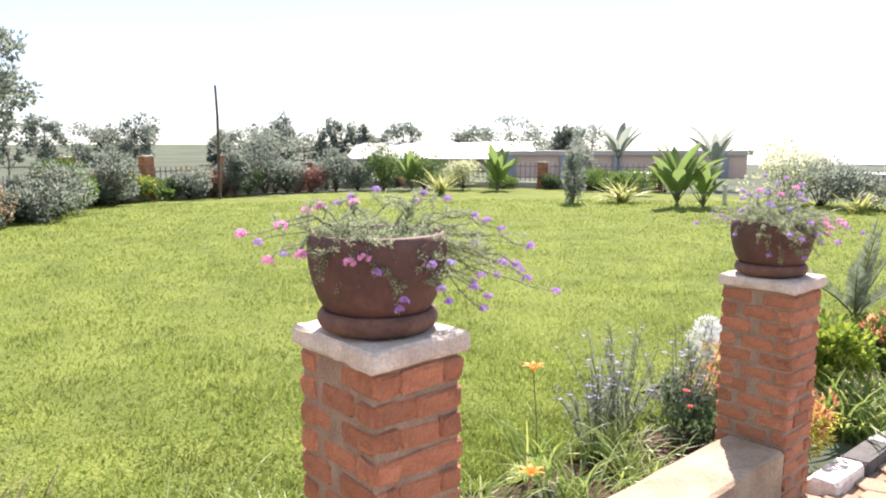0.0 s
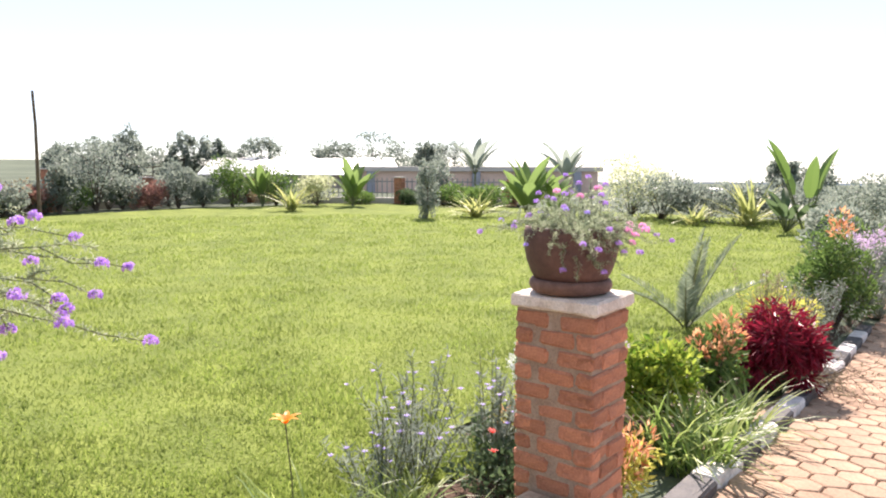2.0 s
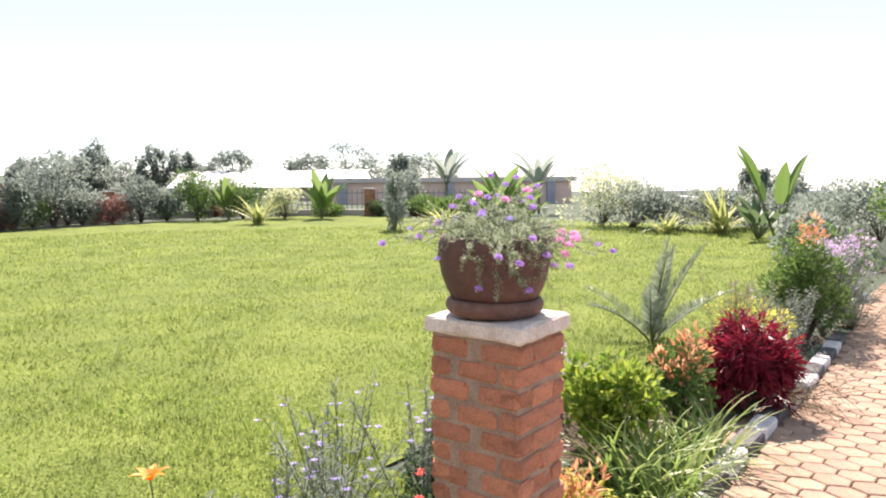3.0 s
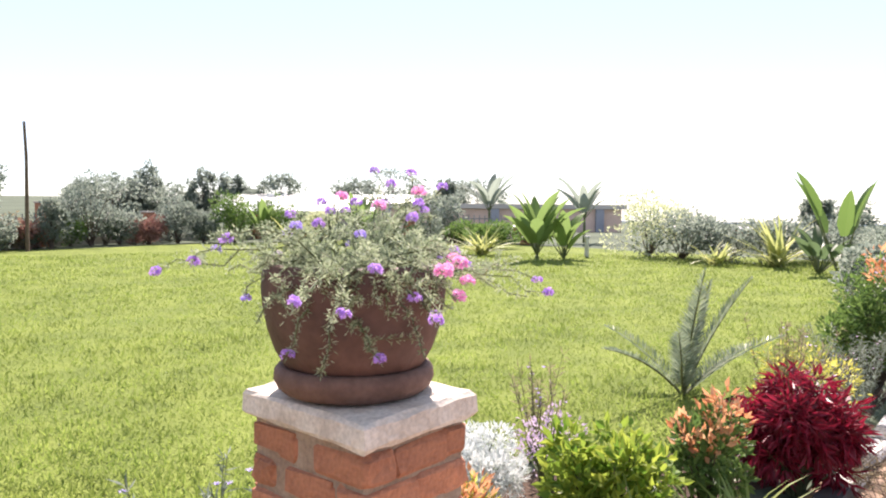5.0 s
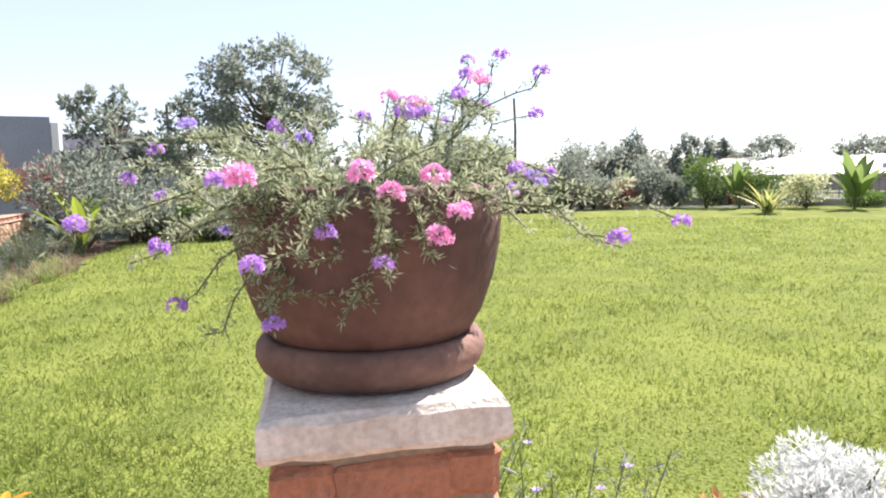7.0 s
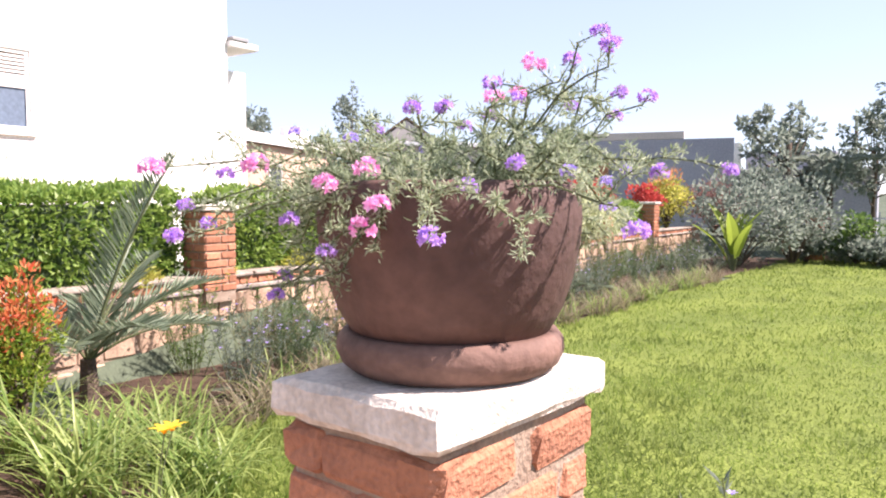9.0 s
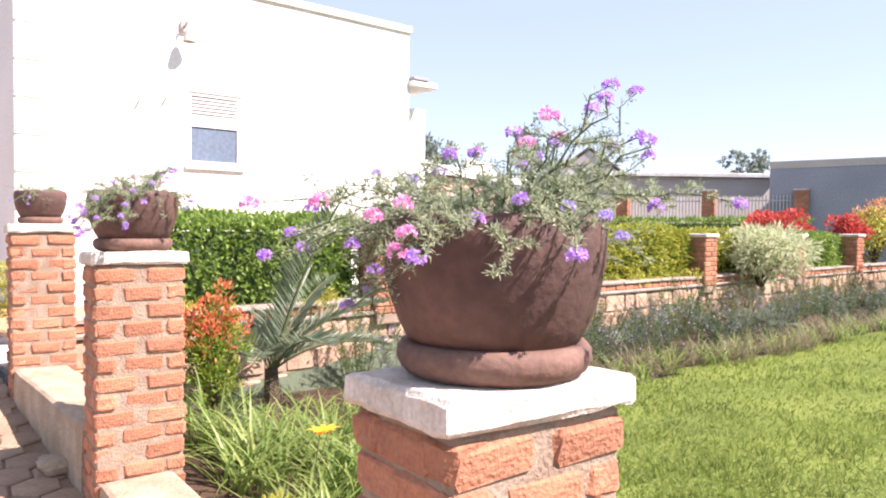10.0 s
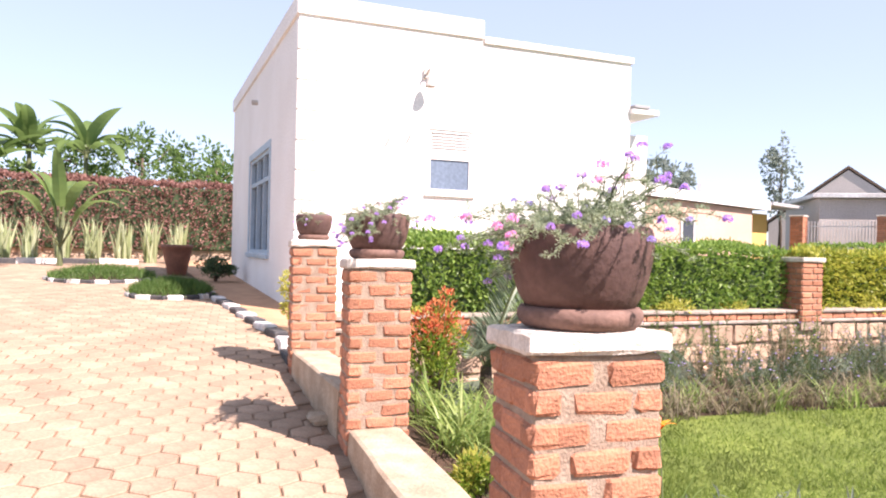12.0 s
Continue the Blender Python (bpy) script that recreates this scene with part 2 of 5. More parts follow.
def lathe(M, prof, n=40, wob=0.0, rnd=random):
    v, f = [], []
    for r, z in prof:
        for i in range(n):
            a = 2 * math.pi * i / n
            k = r * (1 + wob * math.sin(3 * a + z * 9) + wob * 0.6 * math.sin(5 * a + 1.3))
            v.append((k * math.cos(a), k * math.sin(a), z))
    for s in range(len(prof) - 1):
        for i in range(n):
            j = (i + 1) % n
            f.append((s * n + i, s * n + j, (s + 1) * n + j, (s + 1) * n + i))
    M.add(v, f)
    return M


def tube(M, pts, r0, r1, n=5):
    pts = [Vector(p) for p in pts]
    v, f = [], []
    for k, p in enumerate(pts):
        d = (pts[min(k + 1, len(pts) - 1)] - pts[max(k - 1, 0)]).normalized()
        a = d.orthogonal().normalized()
        b = d.cross(a)
        r = r0 + (r1 - r0) * k / (len(pts) - 1)
        v += [p + (a * math.cos(2 * math.pi * i / n) + b * math.sin(2 * math.pi * i / n)) * r for i in range(n)]
    for s in range(len(pts) - 1):
        for i in range(n):
            j = (i + 1) % n
            f.append((s * n + i, s * n + j, (s + 1) * n + j, (s + 1) * n + i))
    f.append(tuple(range(n))[::-1])
    f.append(tuple(range((len(pts) - 1) * n, len(pts) * n)))
    M.add(v, f)
    return M


def strap(M, base, az, lift, length, width, droop, segs=5, fold=0.25, taper=1.0):
    """A long leaf that rises at the angle lift and arches over; two strips folded along the midrib."""
    p, out = Vector(base), Vector((math.cos(az), math.sin(az), 0))
    side = Vector((-math.sin(az), math.cos(az), 0))
    v, f, a = [], [], lift
    for k in range(segs + 1):
        t = k / segs
        w = width * 0.5 * min(1, 0.45 + 2.4 * t) * max(0.02, (1 - t ** (1.6 + taper)))
        up = Vector((-math.sin(a) * out.x, -math.sin(a) * out.y, math.cos(a)))
        v += [p + side * w + up * w * fold, p, p - side * w + up * w * fold]
        p = p + (out * math.cos(a) + Vector((0, 0, math.sin(a)))) * (length / segs)
        a -= droop / segs
    for k in range(segs):
        b = k * 3
        f += [(b, b + 1, b + 4, b + 3), (b + 1, b + 2, b + 5, b + 4)]
    M.add(v, f)
    return M


def leaves(M, pos, way, size, width):
    """Many small folded leaves at once: arrays of places, directions, lengths and widths."""
    pos, way = np.asarray(pos, float), np.asarray(way, float)
    way = way / np.maximum(np.linalg.norm(way, axis=1, keepdims=True), 1e-6)
    rnd = np.random.normal(size=way.shape)
    side = np.cross(way, rnd)
    side /= np.maximum(np.linalg.norm(side, axis=1, keepdims=True), 1e-6)
    up = np.cross(side, way)
    s, w = np.reshape(size, (-1, 1)), np.reshape(width, (-1, 1))
    tip, mid = pos + way * s, pos + way * s * 0.45
    v = np.stack([pos, mid + side * w / 2 + up * w * 0.18, tip - up * s * 0.08, mid - side * w / 2 + up * w * 0.18], 1).reshape(-1, 3)
    k = len(M.v)
    M.v.extend(map(tuple, v.tolist()))
    n = len(pos)
    b = k + 4 * np.arange(n)
    M.f.extend(map(tuple, np.concatenate([np.stack([b, b + 1, b + 2], 1), np.stack([b, b + 2, b + 3], 1)]).tolist()))
    return M


def ball_points(n):
    d = np.random.normal(size=(n, 3))
    return d / np.linalg.norm(d, axis=1, keepdims=True)


def clump_cloud(M, centres, radii, per, size, width, up=0.4, shell=0.55):
    """Leaves in uneven clumps round the given centres."""
    for c, r in zip(centres, radii):
        n = max(6, int(per * np.random.uniform(0.7, 1.3)))
        d = ball_points(n)
        k = np.random.uniform(shell, 1.0, (n, 1)) ** 0.7
        leaves(M, np.asarray(c) + d * k * np.asarray(r), d + np.random.normal(scale=0.5, size=d.shape) + (0, 0, up),
               size * np.random.uniform(0.7, 1.25, n), width * np.random.uniform(0.7, 1.25, n))
    return M


# ---- the ground ----


def path_z(x):
    if x < -4:
        return 0.12 + min(24.0, -4 - x) * 0.026
    return -0.16 - 0.07 * x if x < 8 else -0.72 - 0.02 * (x - 8)


LAWN_Z = -0.33


def wall_x(y):
    return -2.98 - 0.1 * y


def kerb_y(x):
    return -0.2 + 0.05 * max(0.0, x - 2.5)


def ramp01(a, b, x):
    t = min(1.0, max(0.0, (x - a) / (b - a)))
    return t * t * (3 - 2 * t)


def ground_z(x, y):
    d = math.hypot(x, y)
    lawn = LAWN_Z + 0.03 * noise.noise((x * 0.35, y * 0.35, 0.0)) * ramp01(0.5, 3, y)
    az = math.degrees(math.atan2(x, y))
    far = max(0.0, d - 46)
    lawn += 0.016 * min(far, 218) * (1 - ramp01(24, 40, az)) - 0.021 * far * ramp01(36, 56, az)
    south = path_z(x) - 0.06
    edge = -0.15 if x < 2.6 else kerb_y(x) + 0.05
    w = ramp01(edge, edge + 1.5, y)
    z = south * (1 - w) + lawn * w
    if x < 0 and y > -0.3:
        behind = 1.0 if x < wall_x(y) - 0.1 else 0.0
        fade = 1 - ramp01(19, 27, y)
        z = z * (1 - behind * fade) + (0.1 + 0.2 * ramp01(2.0, 3.2, y)) * behind * fade
    return z


def axis(fine0, fine1, step, reach):
    a = list(np.arange(fine0, fine1 + 1e-6, step))
    g = step
    lo, hi = a[0], a[-1]
    while hi < reach:
        g *= 1.22
        hi += g
        lo -= g
        a = [lo] + a + [hi]
    return a


def sheet(name, xs, ys, fn, material, keep=None):
    M = Mesh()
    nx = len(xs)
    M.v = [(x, y, fn(x, y)) for y in ys for x in xs]
    M.f = [(j * nx + i, j * nx + i + 1, (j + 1) * nx + i + 1, (j + 1) * nx + i) for j in range(len(ys) - 1) for i in range(nx - 1)
           if keep is None or keep((xs[i] + xs[i + 1]) / 2, (ys[j] + ys[j + 1]) / 2)]
    return link(name, M, material, smooth=True)


tagged(sheet("ground", axis(-14, 26, 0.5, 2600), axis(-8, 30, 0.5, 2600), ground_z, FIELD), "rough field grass and earth beyond the garden", "ground", kind="structure")


def bed_edge(y):
    """West border of the lawn, along the bed under the retaining wall."""
    return -1.46 - 0.06 * (y - 3) if y > 2.6 else -1.44 + (2.6 - y) * 0.4


def is_lawn(x, y):
    south = (1.05 if x < 3.2 else 1.45 if x < 5.6 else 1.1) + 0.12 * math.sin(x * 1.9) + 0.05 * max(0, x - 9)
    return bed_edge(y) < x < 27 and south < y < 27.2 - 0.1 * abs(x - 10)


tagged(sheet("lawn", list(np.arange(-4, 28, 0.25)), list(np.arange(0.5, 28, 0.25)), lambda x, y: ground_z(x, y) + 0.02, GRASS_SHEET, is_lawn),
       "sunlit mown green lawn with uneven tufts", "lawn", kind="structure")
tagged(sheet("flower_bed", list(np.arange(-4.2, 17, 0.2)), list(np.arange(0.0, 20, 0.2)),
             lambda x, y: ground_z(x, y) + 0.008 + 0.02 * noise.noise((x * 3, y * 3, 1)), SOIL,
             lambda x, y: not is_lawn(x, y) and x > wall_x(y) + 0.05 and (y < 2.2 or x < bed_edge(y) + 0.2) and (x < 2.6 or y > kerb_y(x) + 0.1) and y > 0.1),
       "dark garden soil of the flower beds", "soil", kind="structure")

# distant ridge, its haze painted in as pale blue
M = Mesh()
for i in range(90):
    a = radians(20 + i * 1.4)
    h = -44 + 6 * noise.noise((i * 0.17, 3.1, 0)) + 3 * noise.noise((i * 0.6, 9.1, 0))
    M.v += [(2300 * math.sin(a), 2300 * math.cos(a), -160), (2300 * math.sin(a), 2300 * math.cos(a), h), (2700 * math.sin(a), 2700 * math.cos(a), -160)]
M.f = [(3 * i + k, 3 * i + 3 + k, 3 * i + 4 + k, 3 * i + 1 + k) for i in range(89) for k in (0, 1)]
tagged(link("backdrop", M, HILL, smooth=True), "ridge on the horizon, painted pale blue for haze", "hills", kind="structure")

# ---- low wall, brick pillars, kerbs ----
PILLARS = ((-2.62, -0.256, 0.16, 1.261), (-0.427, -0.066, -0.10, 1.128), (2.335, 0.026, 0.02, 0.972))
rb = random.Random(4)


def low_wall(x0, x1, y0, y1, top, label):
    w = thing("low_wall", (0, 0, 0), label, "wall", "low garden walls", kind="structure")
    M, n = Mesh(), 14
    ring = [(-0.2, 0), (-0.205, 0.6), (-0.2, 0.97), (-0.18, 1.0), (0.12, 1.0), (0.14, 0.97), (0.145, 0.5), (0.14, 0)]
    for i in range(n + 1):
        x = x0 + (x1 - x0) * i / n
        lo = path_z(x) - 0.15
        for y, t in ring:
            M.v.append((x, y0 + (y1 - y0) * i / n + y + 0.012 * noise.noise((x * 3, y * 9, t * 3)), lo + (top - lo) * t + 0.006 * noise.noise((x * 4, y * 4, 7))))
    k = len(ring)
    M.f = [(i * k + j, (i + 1) * k + j, (i + 1) * k + j + 1, i * k + j + 1) for i in range(n) for j in range(k - 1)]
    M.f += [tuple(range(k))[::-1], tuple(range(n * k, n * k + k))]
    link("wall_body", M, CONCRETE, w)


low_wall(-2.44, -0.6, -0.245, -0.08, 0.24, "low plastered concrete wall with worn flat top between brick pillars")
low_wall(-0.25, 2.15, -0.055, 0.015, 0.04, "low plastered concrete wall beside the sloping paving")

brick_long, brick_short = [], []
for k in range(7):
    for length, store in ((0.185, brick_long), (0.085, brick_short)):
        M = rough_box(Mesh(), -length / 2, 0, 0, length / 2, 0.09, 0.068, 0.010, 0.006, rb)
        me = bpy.data.meshes.new("brick")
        me.from_pydata(M.v, [], M.f)
        me.materials.append(BRICK)
        store.append(me)


def brick_pillar(x, y, base, top, low, hx=0.172, hy=0.202, lean=0.0):
    p = thing("brick_pillar", (x, y, base), "square red brick pillar with thick mortar joints and whitewashed cap", "pillar", "garden pillars")
    h = top - base - 0.062
    link("mortar_core", rough_box(Mesh(), -hx + 0.012, -hy + 0.012, low - base, hx - 0.012, hy - 0.012, h, 0.006, 0.002), MORTAR, p)
    M = Mesh()
    c, d = hx + 0.009, hy + 0.011
    n = 9
    for lvl, (z, o) in enumerate(((h + 0.0, 0.004), (h + 0.012, -0.002), (h + 0.052, 0.0), (h + 0.062, 0.009))):
        for s in range(4):
            ax, ay = ((-1, -1), (1, -1), (1, 1), (-1, 1))[s]
            bx, by = ((-1, -1), (1, -1), (1, 1), (-1, 1))[(s + 1) % 4]
            for i in range(n):
                t = i / n
                px, py = (ax + (bx - ax) * t) * (c - o), (ay + (by - ay) * t) * (d - o)
                q = 0.004 if lvl in (0, 3) else 0.002
                M.v.append((px + rb.uniform(-q, q), py + rb.uniform(-q, q), z + rb.uniform(-0.003, 0.003) - (rb.random() ** 6) * 0.010 * (lvl == 0) * -1))
    M.v = [(vx, vy, vz + lean * vx) for vx, vy, vz in M.v]
    k = 4 * n
    M.f = [(r * k + i, r * k + (i + 1) % k, (r + 1) * k + (i + 1) % k, (r + 1) * k + i) for r in range(3) for i in range(k)]
    M.f += [tuple(range(k))[::-1], tuple(range(3 * k, 4 * k))]
    link("pillar_cap", M, CAP, p, "white-painted concrete slab with chipped edges")
    course, row = 0.086, 0
    z = h - course + 0.004
    while z > low - base - 0.04:
        for side in range(4):
            half = (hx, hy)[side % 2]
            turn = (0, 90, 180, 270)[side]
            sx = (hx, hy)[(side + 1) % 2]
            out = (hy, hx)[side % 2]
            odd = (row + side) % 2
            if odd:
                spots = [(-half + 0.095, 1), (half - 0.095, 1)]
            else:
                spots = [(-half + 0.05, 0), (0.012, 1), (half - 0.05, 0)]
            for s, is_long in spots:
                ob = new("brick", rb.choice(brick_long if is_long else brick_short))
                ob.parent = p
                a = radians(turn)
                inset = rb.uniform(-0.011, 0.0)
                lx, ly = s + rb.uniform(-0.006, 0.006), -out - inset
                ob.location = (lx * math.cos(a) - ly * math.sin(a), lx * math.sin(a) + ly * math.cos(a), z + rb.uniform(-0.004, 0.004))
                ob.rotation_euler = (rb.uniform(-0.03, 0.03), rb.uniform(-0.03, 0.03), a + rb.uniform(-0.02, 0.02))
        z -= course
        row += 1
    return p


for (px, py, pb, pt), low, hx, hy in zip(PILLARS, (0.02, -0.2, -0.45), (0.169, 0.169, 0.169), (0.212, 0.212, 0.212)):
    brick_pillar(px, py, pb, pt, low, hx, hy, 0.025)


def kerb_run(pts, width, height, block, first=0):
    """Painted kerb blocks, white and black in turn, along a line."""
    k = thing("kerb", (0, 0, 0), "row of concrete kerb blocks painted black and white in turn", "kerb", kind="structure")
    pts = [Vector((*p, 0)) for p in pts]
    n = first
    for a, b in zip(pts, pts[1:]):
        L = (b - a).length
        m = max(1, round(L / block))
        u = (b - a) / m
        rot = math.atan2(u.y, u.x)
        for i in range(m):
            c = a + u * (i + 0.5)
            ob = link("kerb_block", rough_box(Mesh(), -u.length / 2 + 0.006, -width / 2, -0.2, u.length / 2 - 0.006, width / 2, height, 0.02, 0.006, rb), (KERB_W, KERB_K)[n % 2], k,
                      loc=(c.x, c.y, path_z(c.x)), rot=rot + rb.uniform(-0.03, 0.03))
            ob.rotation_euler.y = math.atan2(path_z(c.x - 0.5) - path_z(c.x + 0.5), 1.0)
            n += 1


kerb_run([(2.62, -0.2), (8.6, 0.1), (11.2, 0.24)], 0.18, 0.08, 0.55)
kerb_run([(11.5, 0.95), (13.6, 0.78), (16, 0.55)], 0.16, 0.1, 0.5)
kerb_run([(-2.85, -0.38), (-4.23, -0.42), (-9.0, -1.27)], 0.18, 0.07, 0.6, 1)


def island(c, rx, ry, label):
    k = [(c[0] + rx * math.cos(a), c[1] + ry * math.sin(a)) for a in np.linspace(0, 2 * math.pi, 9)]
    kerb_run(k, 0.12, 0.08, 0.32)
    M = Mesh()
    n = 2600
    r = np.sqrt(np.random.random(n)) * 0.95
    a = np.random.random(n) * 6.283
    x, y = c[0] + rx * r * np.cos(a), c[1] + ry * r * np.sin(a)
    z = np.array([path_z(v) for v in x]) + 0.02 + 0.2 * (1 - r ** 2)
    leaves(M, np.stack([x, y, z], 1), np.random.normal(scale=0.5, size=(n, 3)) + (0, 0, 0.8), np.random.uniform(0.12, 0.22, n), np.random.uniform(0.012, 0.02, n))
    t = thing("grass_mound", (0, 0, 0), label, "grass", kind="stuff")
    link("grass", M, leafmat("mound_grass", (0.07, 0.15, 0.03), (0.16, 0.24, 0.07)), t)
    B = Mesh()
    B.v = [(c[0], c[1], path_z(c[0]) + 0.2)] + [(p[0], p[1], path_z(p[0]) + 0.02) for p in k[:-1]]
    B.f = [(0, i, i % 8 + 1) for i in range(1, 9)]
    link("earth", B, SOIL, t, smooth=True)


island((-9.5, -2.05), 0.8, 0.72, "mound of long green grass inside painted kerb blocks")
island((-13.2, -3.75), 1.1, 1.15, "larger mound of long green grass inside painted kerb blocks")

# apron of clay slabs round the house, level behind its kerb
M = Mesh()
for x, y in ((-2.85, -0.3), (-4.2, -0.34), (-9.0, -1.19), (-22, -3.0), (-22, 2.5), (-8.0, 2.5), (-3.3, 2.5)):
    M.v.append((x, y, path_z(x) + 0.045))
M.f = [(6, 5, 4, 3, 2, 1, 0)]
tagged(link("apron", M, APRON), "reddish clay paved apron along the white house", "paving", kind="structure")

# loose stone slab leaning at the wall foot
st = thing("paving_stone", (-1.0, -0.36, path_z(-1.0) + 0.01), "loose grey stone lying at the foot of the low wall", "stone")
link("stone_body", rough_box(Mesh(), -0.11, -0.08, 0, 0.11, 0.08, 0.06, 0.02, 0.014, rb), CONCRETE, st)

# ---- pots and their trailing verbena ----


def flower_pot(x, y, z, s, label):
    p = thing("flower_pot", (x, y, z), label, "plant pot", "terracotta bowls")
    prof = [(0.0, 0.066), (0.165, 0.066), (0.183, 0.076), (0.205, 0.115), (0.224, 0.170), (0.236, 0.230), (0.240, 0.275), (0.238, 0.310), (0.231, 0.332), (0.223, 0.338), (0.215, 0.332), (0.212, 0.30), (0.19, 0.27)]
    link("bowl", lathe(Mesh(), [(r * s, q * s) for r, q in prof], 56, 0.006), TERRACOTTA, p, "dark brown terracotta bowl with weathered bloom", smooth=True)
    sau = [(0.0, 0.0), (0.16, 0.0), (0.184, 0.006), (0.200, 0.020), (0.209, 0.040), (0.207, 0.060), (0.197, 0.073), (0.183, 0.075), (0.172, 0.066), (0.0, 0.06)]
    link("saucer", lathe(Mesh(), [(r * s, q * s) for r, q in sau], 56, 0.004), RIM, p, "lighter clay saucer with rounded rim", smooth=True)
    link("potting_soil", lathe(Mesh(), [(0.207 * s, 0.285 * s), (0.12 * s, 0.30 * s), (0.0, 0.305 * s)], 32, 0.01), SOIL, p, smooth=True)
    return p


def flower_head(parent, p, r, material, rnd, name="flower_head"):
    """A loose rounded cluster of small five-petalled florets facing outwards."""
    M = Mesh()
    d = ball_points(17)
    d[:, 2] = np.abs(d[:, 2]) * 1.15 - 0.3
    for q in d:
        q = q / np.linalg.norm(q)
        c = np.array(p) + q * r * np.array((0.8, 0.8, 0.7)) * rnd.uniform(0.75, 1.1)
        u = np.cross(q, (0.3, 0.5, 0.8))
        u /= np.linalg.norm(u)
        v = np.cross(q, u)
        a = rnd.uniform(0, 1.2) + np.arange(5) * 1.2566
        way = np.cos(a)[:, None] * u + np.sin(a)[:, None] * v + q * 0.35 + np.random.normal(scale=0.12, size=(5, 3))
        leaves(M, np.repeat(c[None], 5, 0), way, np.full(5, r * 0.46), np.full(5, r * 0.36))
    return link(name, M, material, parent)


def whorls(M, P, count, s):
    """Whorls of narrow divided leaves at nodes along a stem."""
    u = (np.arange(count) + np.random.uniform(0.1, 0.9, count)) / count * (len(P) - 1)
    i = np.minimum(u.astype(int), len(P) - 2)
    fr = (u - i)[:, None]
    c = P[i] * (1 - fr) + P[i + 1] * fr
    d = P[i + 1] - P[i]
    d = d / np.maximum(np.linalg.norm(d, axis=1, keepdims=True), 1e-6)
    k = 9
    c, d = np.repeat(c, k, 0), np.repeat(d, k, 0)
    n = len(c)
    way = d * 0.55 + np.random.normal(scale=0.65, size=(n, 3)) + (0, 0, 0.18)
    off = np.random.random((n, 1)) * 0.008 * s
    leaves(M, c + way * off, way, np.random.uniform(0.007, 0.0155, n) * s, np.random.uniform(0.0022, 0.0042, n) * s)


def verbena(x, y, z, s, stems, seed, label):
    """stems: azimuth in degrees, reach, rise of the tip over the soil, flower (l, p, b or -)."""
    rnd = random.Random(seed)
    np.random.seed(seed)
    t = thing("verbena", (x, y, z), label, "potted flower", "potted verbenas")
    S, F = Mesh(), Mesh()
    tips = []
    for az, reach, rise, kind in stems:
        a = radians(az + rnd.uniform(-6, 6))
        reach, rise = reach * s, rise * s * (0.74 if rise > 0.15 else 1)
        r0 = rnd.uniform(0.02, 0.12) * s
        p0 = Vector((math.cos(a) * r0, math.sin(a) * r0, -0.02))
        p3 = Vector((math.cos(a) * reach, math.sin(a) * reach, rise))
        hump = max(0.07 * s, rise * 0.6 + 0.07 * s) if rise < 0.12 * s else rise * 0.55
        p1 = p0 + Vector((math.cos(a) * reach * 0.2, math.sin(a) * reach * 0.2, hump))
        p2 = Vector((math.cos(a + rnd.uniform(-0.15, 0.15)) * reach * (0.75 if rise < 0.12 * s else 0.85), math.sin(a) * reach * 0.75, max(rise + 0.02, rise + 0.05 * s)))
        if rise > 0.15 * s:
            p2 = p0.lerp(p3, 0.7)
        pts = []
        for k in range(9):
            u = k / 8
            pts.append(p0 * (1 - u) ** 3 + p1 * 3 * u * (1 - u) ** 2 + p2 * 3 * u * u * (1 - u) + p3 * u ** 3 + Vector((rnd.gauss(0, 0.009), rnd.gauss(0, 0.009), rnd.gauss(0, 0.008))))
        tube(S, pts, 0.0026, 0.0014, 4)
        P = np.array(pts)
        whorls(F, P, int(34 * (0.35 + reach + abs(rise)) * (0.6 if rise > 0.15 * s else 1)), s)
        # short side shoots
        for _ in range(3 if reach > 0.2 else 2):
            u = rnd.uniform(0.3, 0.85) * 8
            b = Vector(P[int(u)])
            e = b + Vector((rnd.gauss(0, 0.045), rnd.gauss(0, 0.045), rnd.uniform(-0.01, 0.045))) * s
            mid = b.lerp(e, 0.5) + Vector((0, 0, 0.006))
            tube(S, [b, mid, e], 0.0013, 0.0009, 3)
            whorls(F, np.array([b, mid, e]), 8, s)
        if kind != "-":
            tips.append((P[-1], kind))
    link("stem_growth", S, STEMG, t)
    link("foliage", F, L_VERB, t, "fine grey-green divided leaves")
    for p, kind in tips:
        flower_head(t, p, {"p": 0.020, "l": 0.016, "b": 0.014}[kind] * s, {"p": F_PINK, "l": F_LILAC, "b": F_BLUE}[kind], rnd)
    return t


def scatter_stems(n, seed, low, high, kinds):
    r = random.Random(seed)
    return [(r.uniform(0, 360), r.uniform(0.13, 0.30), r.uniform(low, high), r.choice(kinds)) for _ in range(n)]


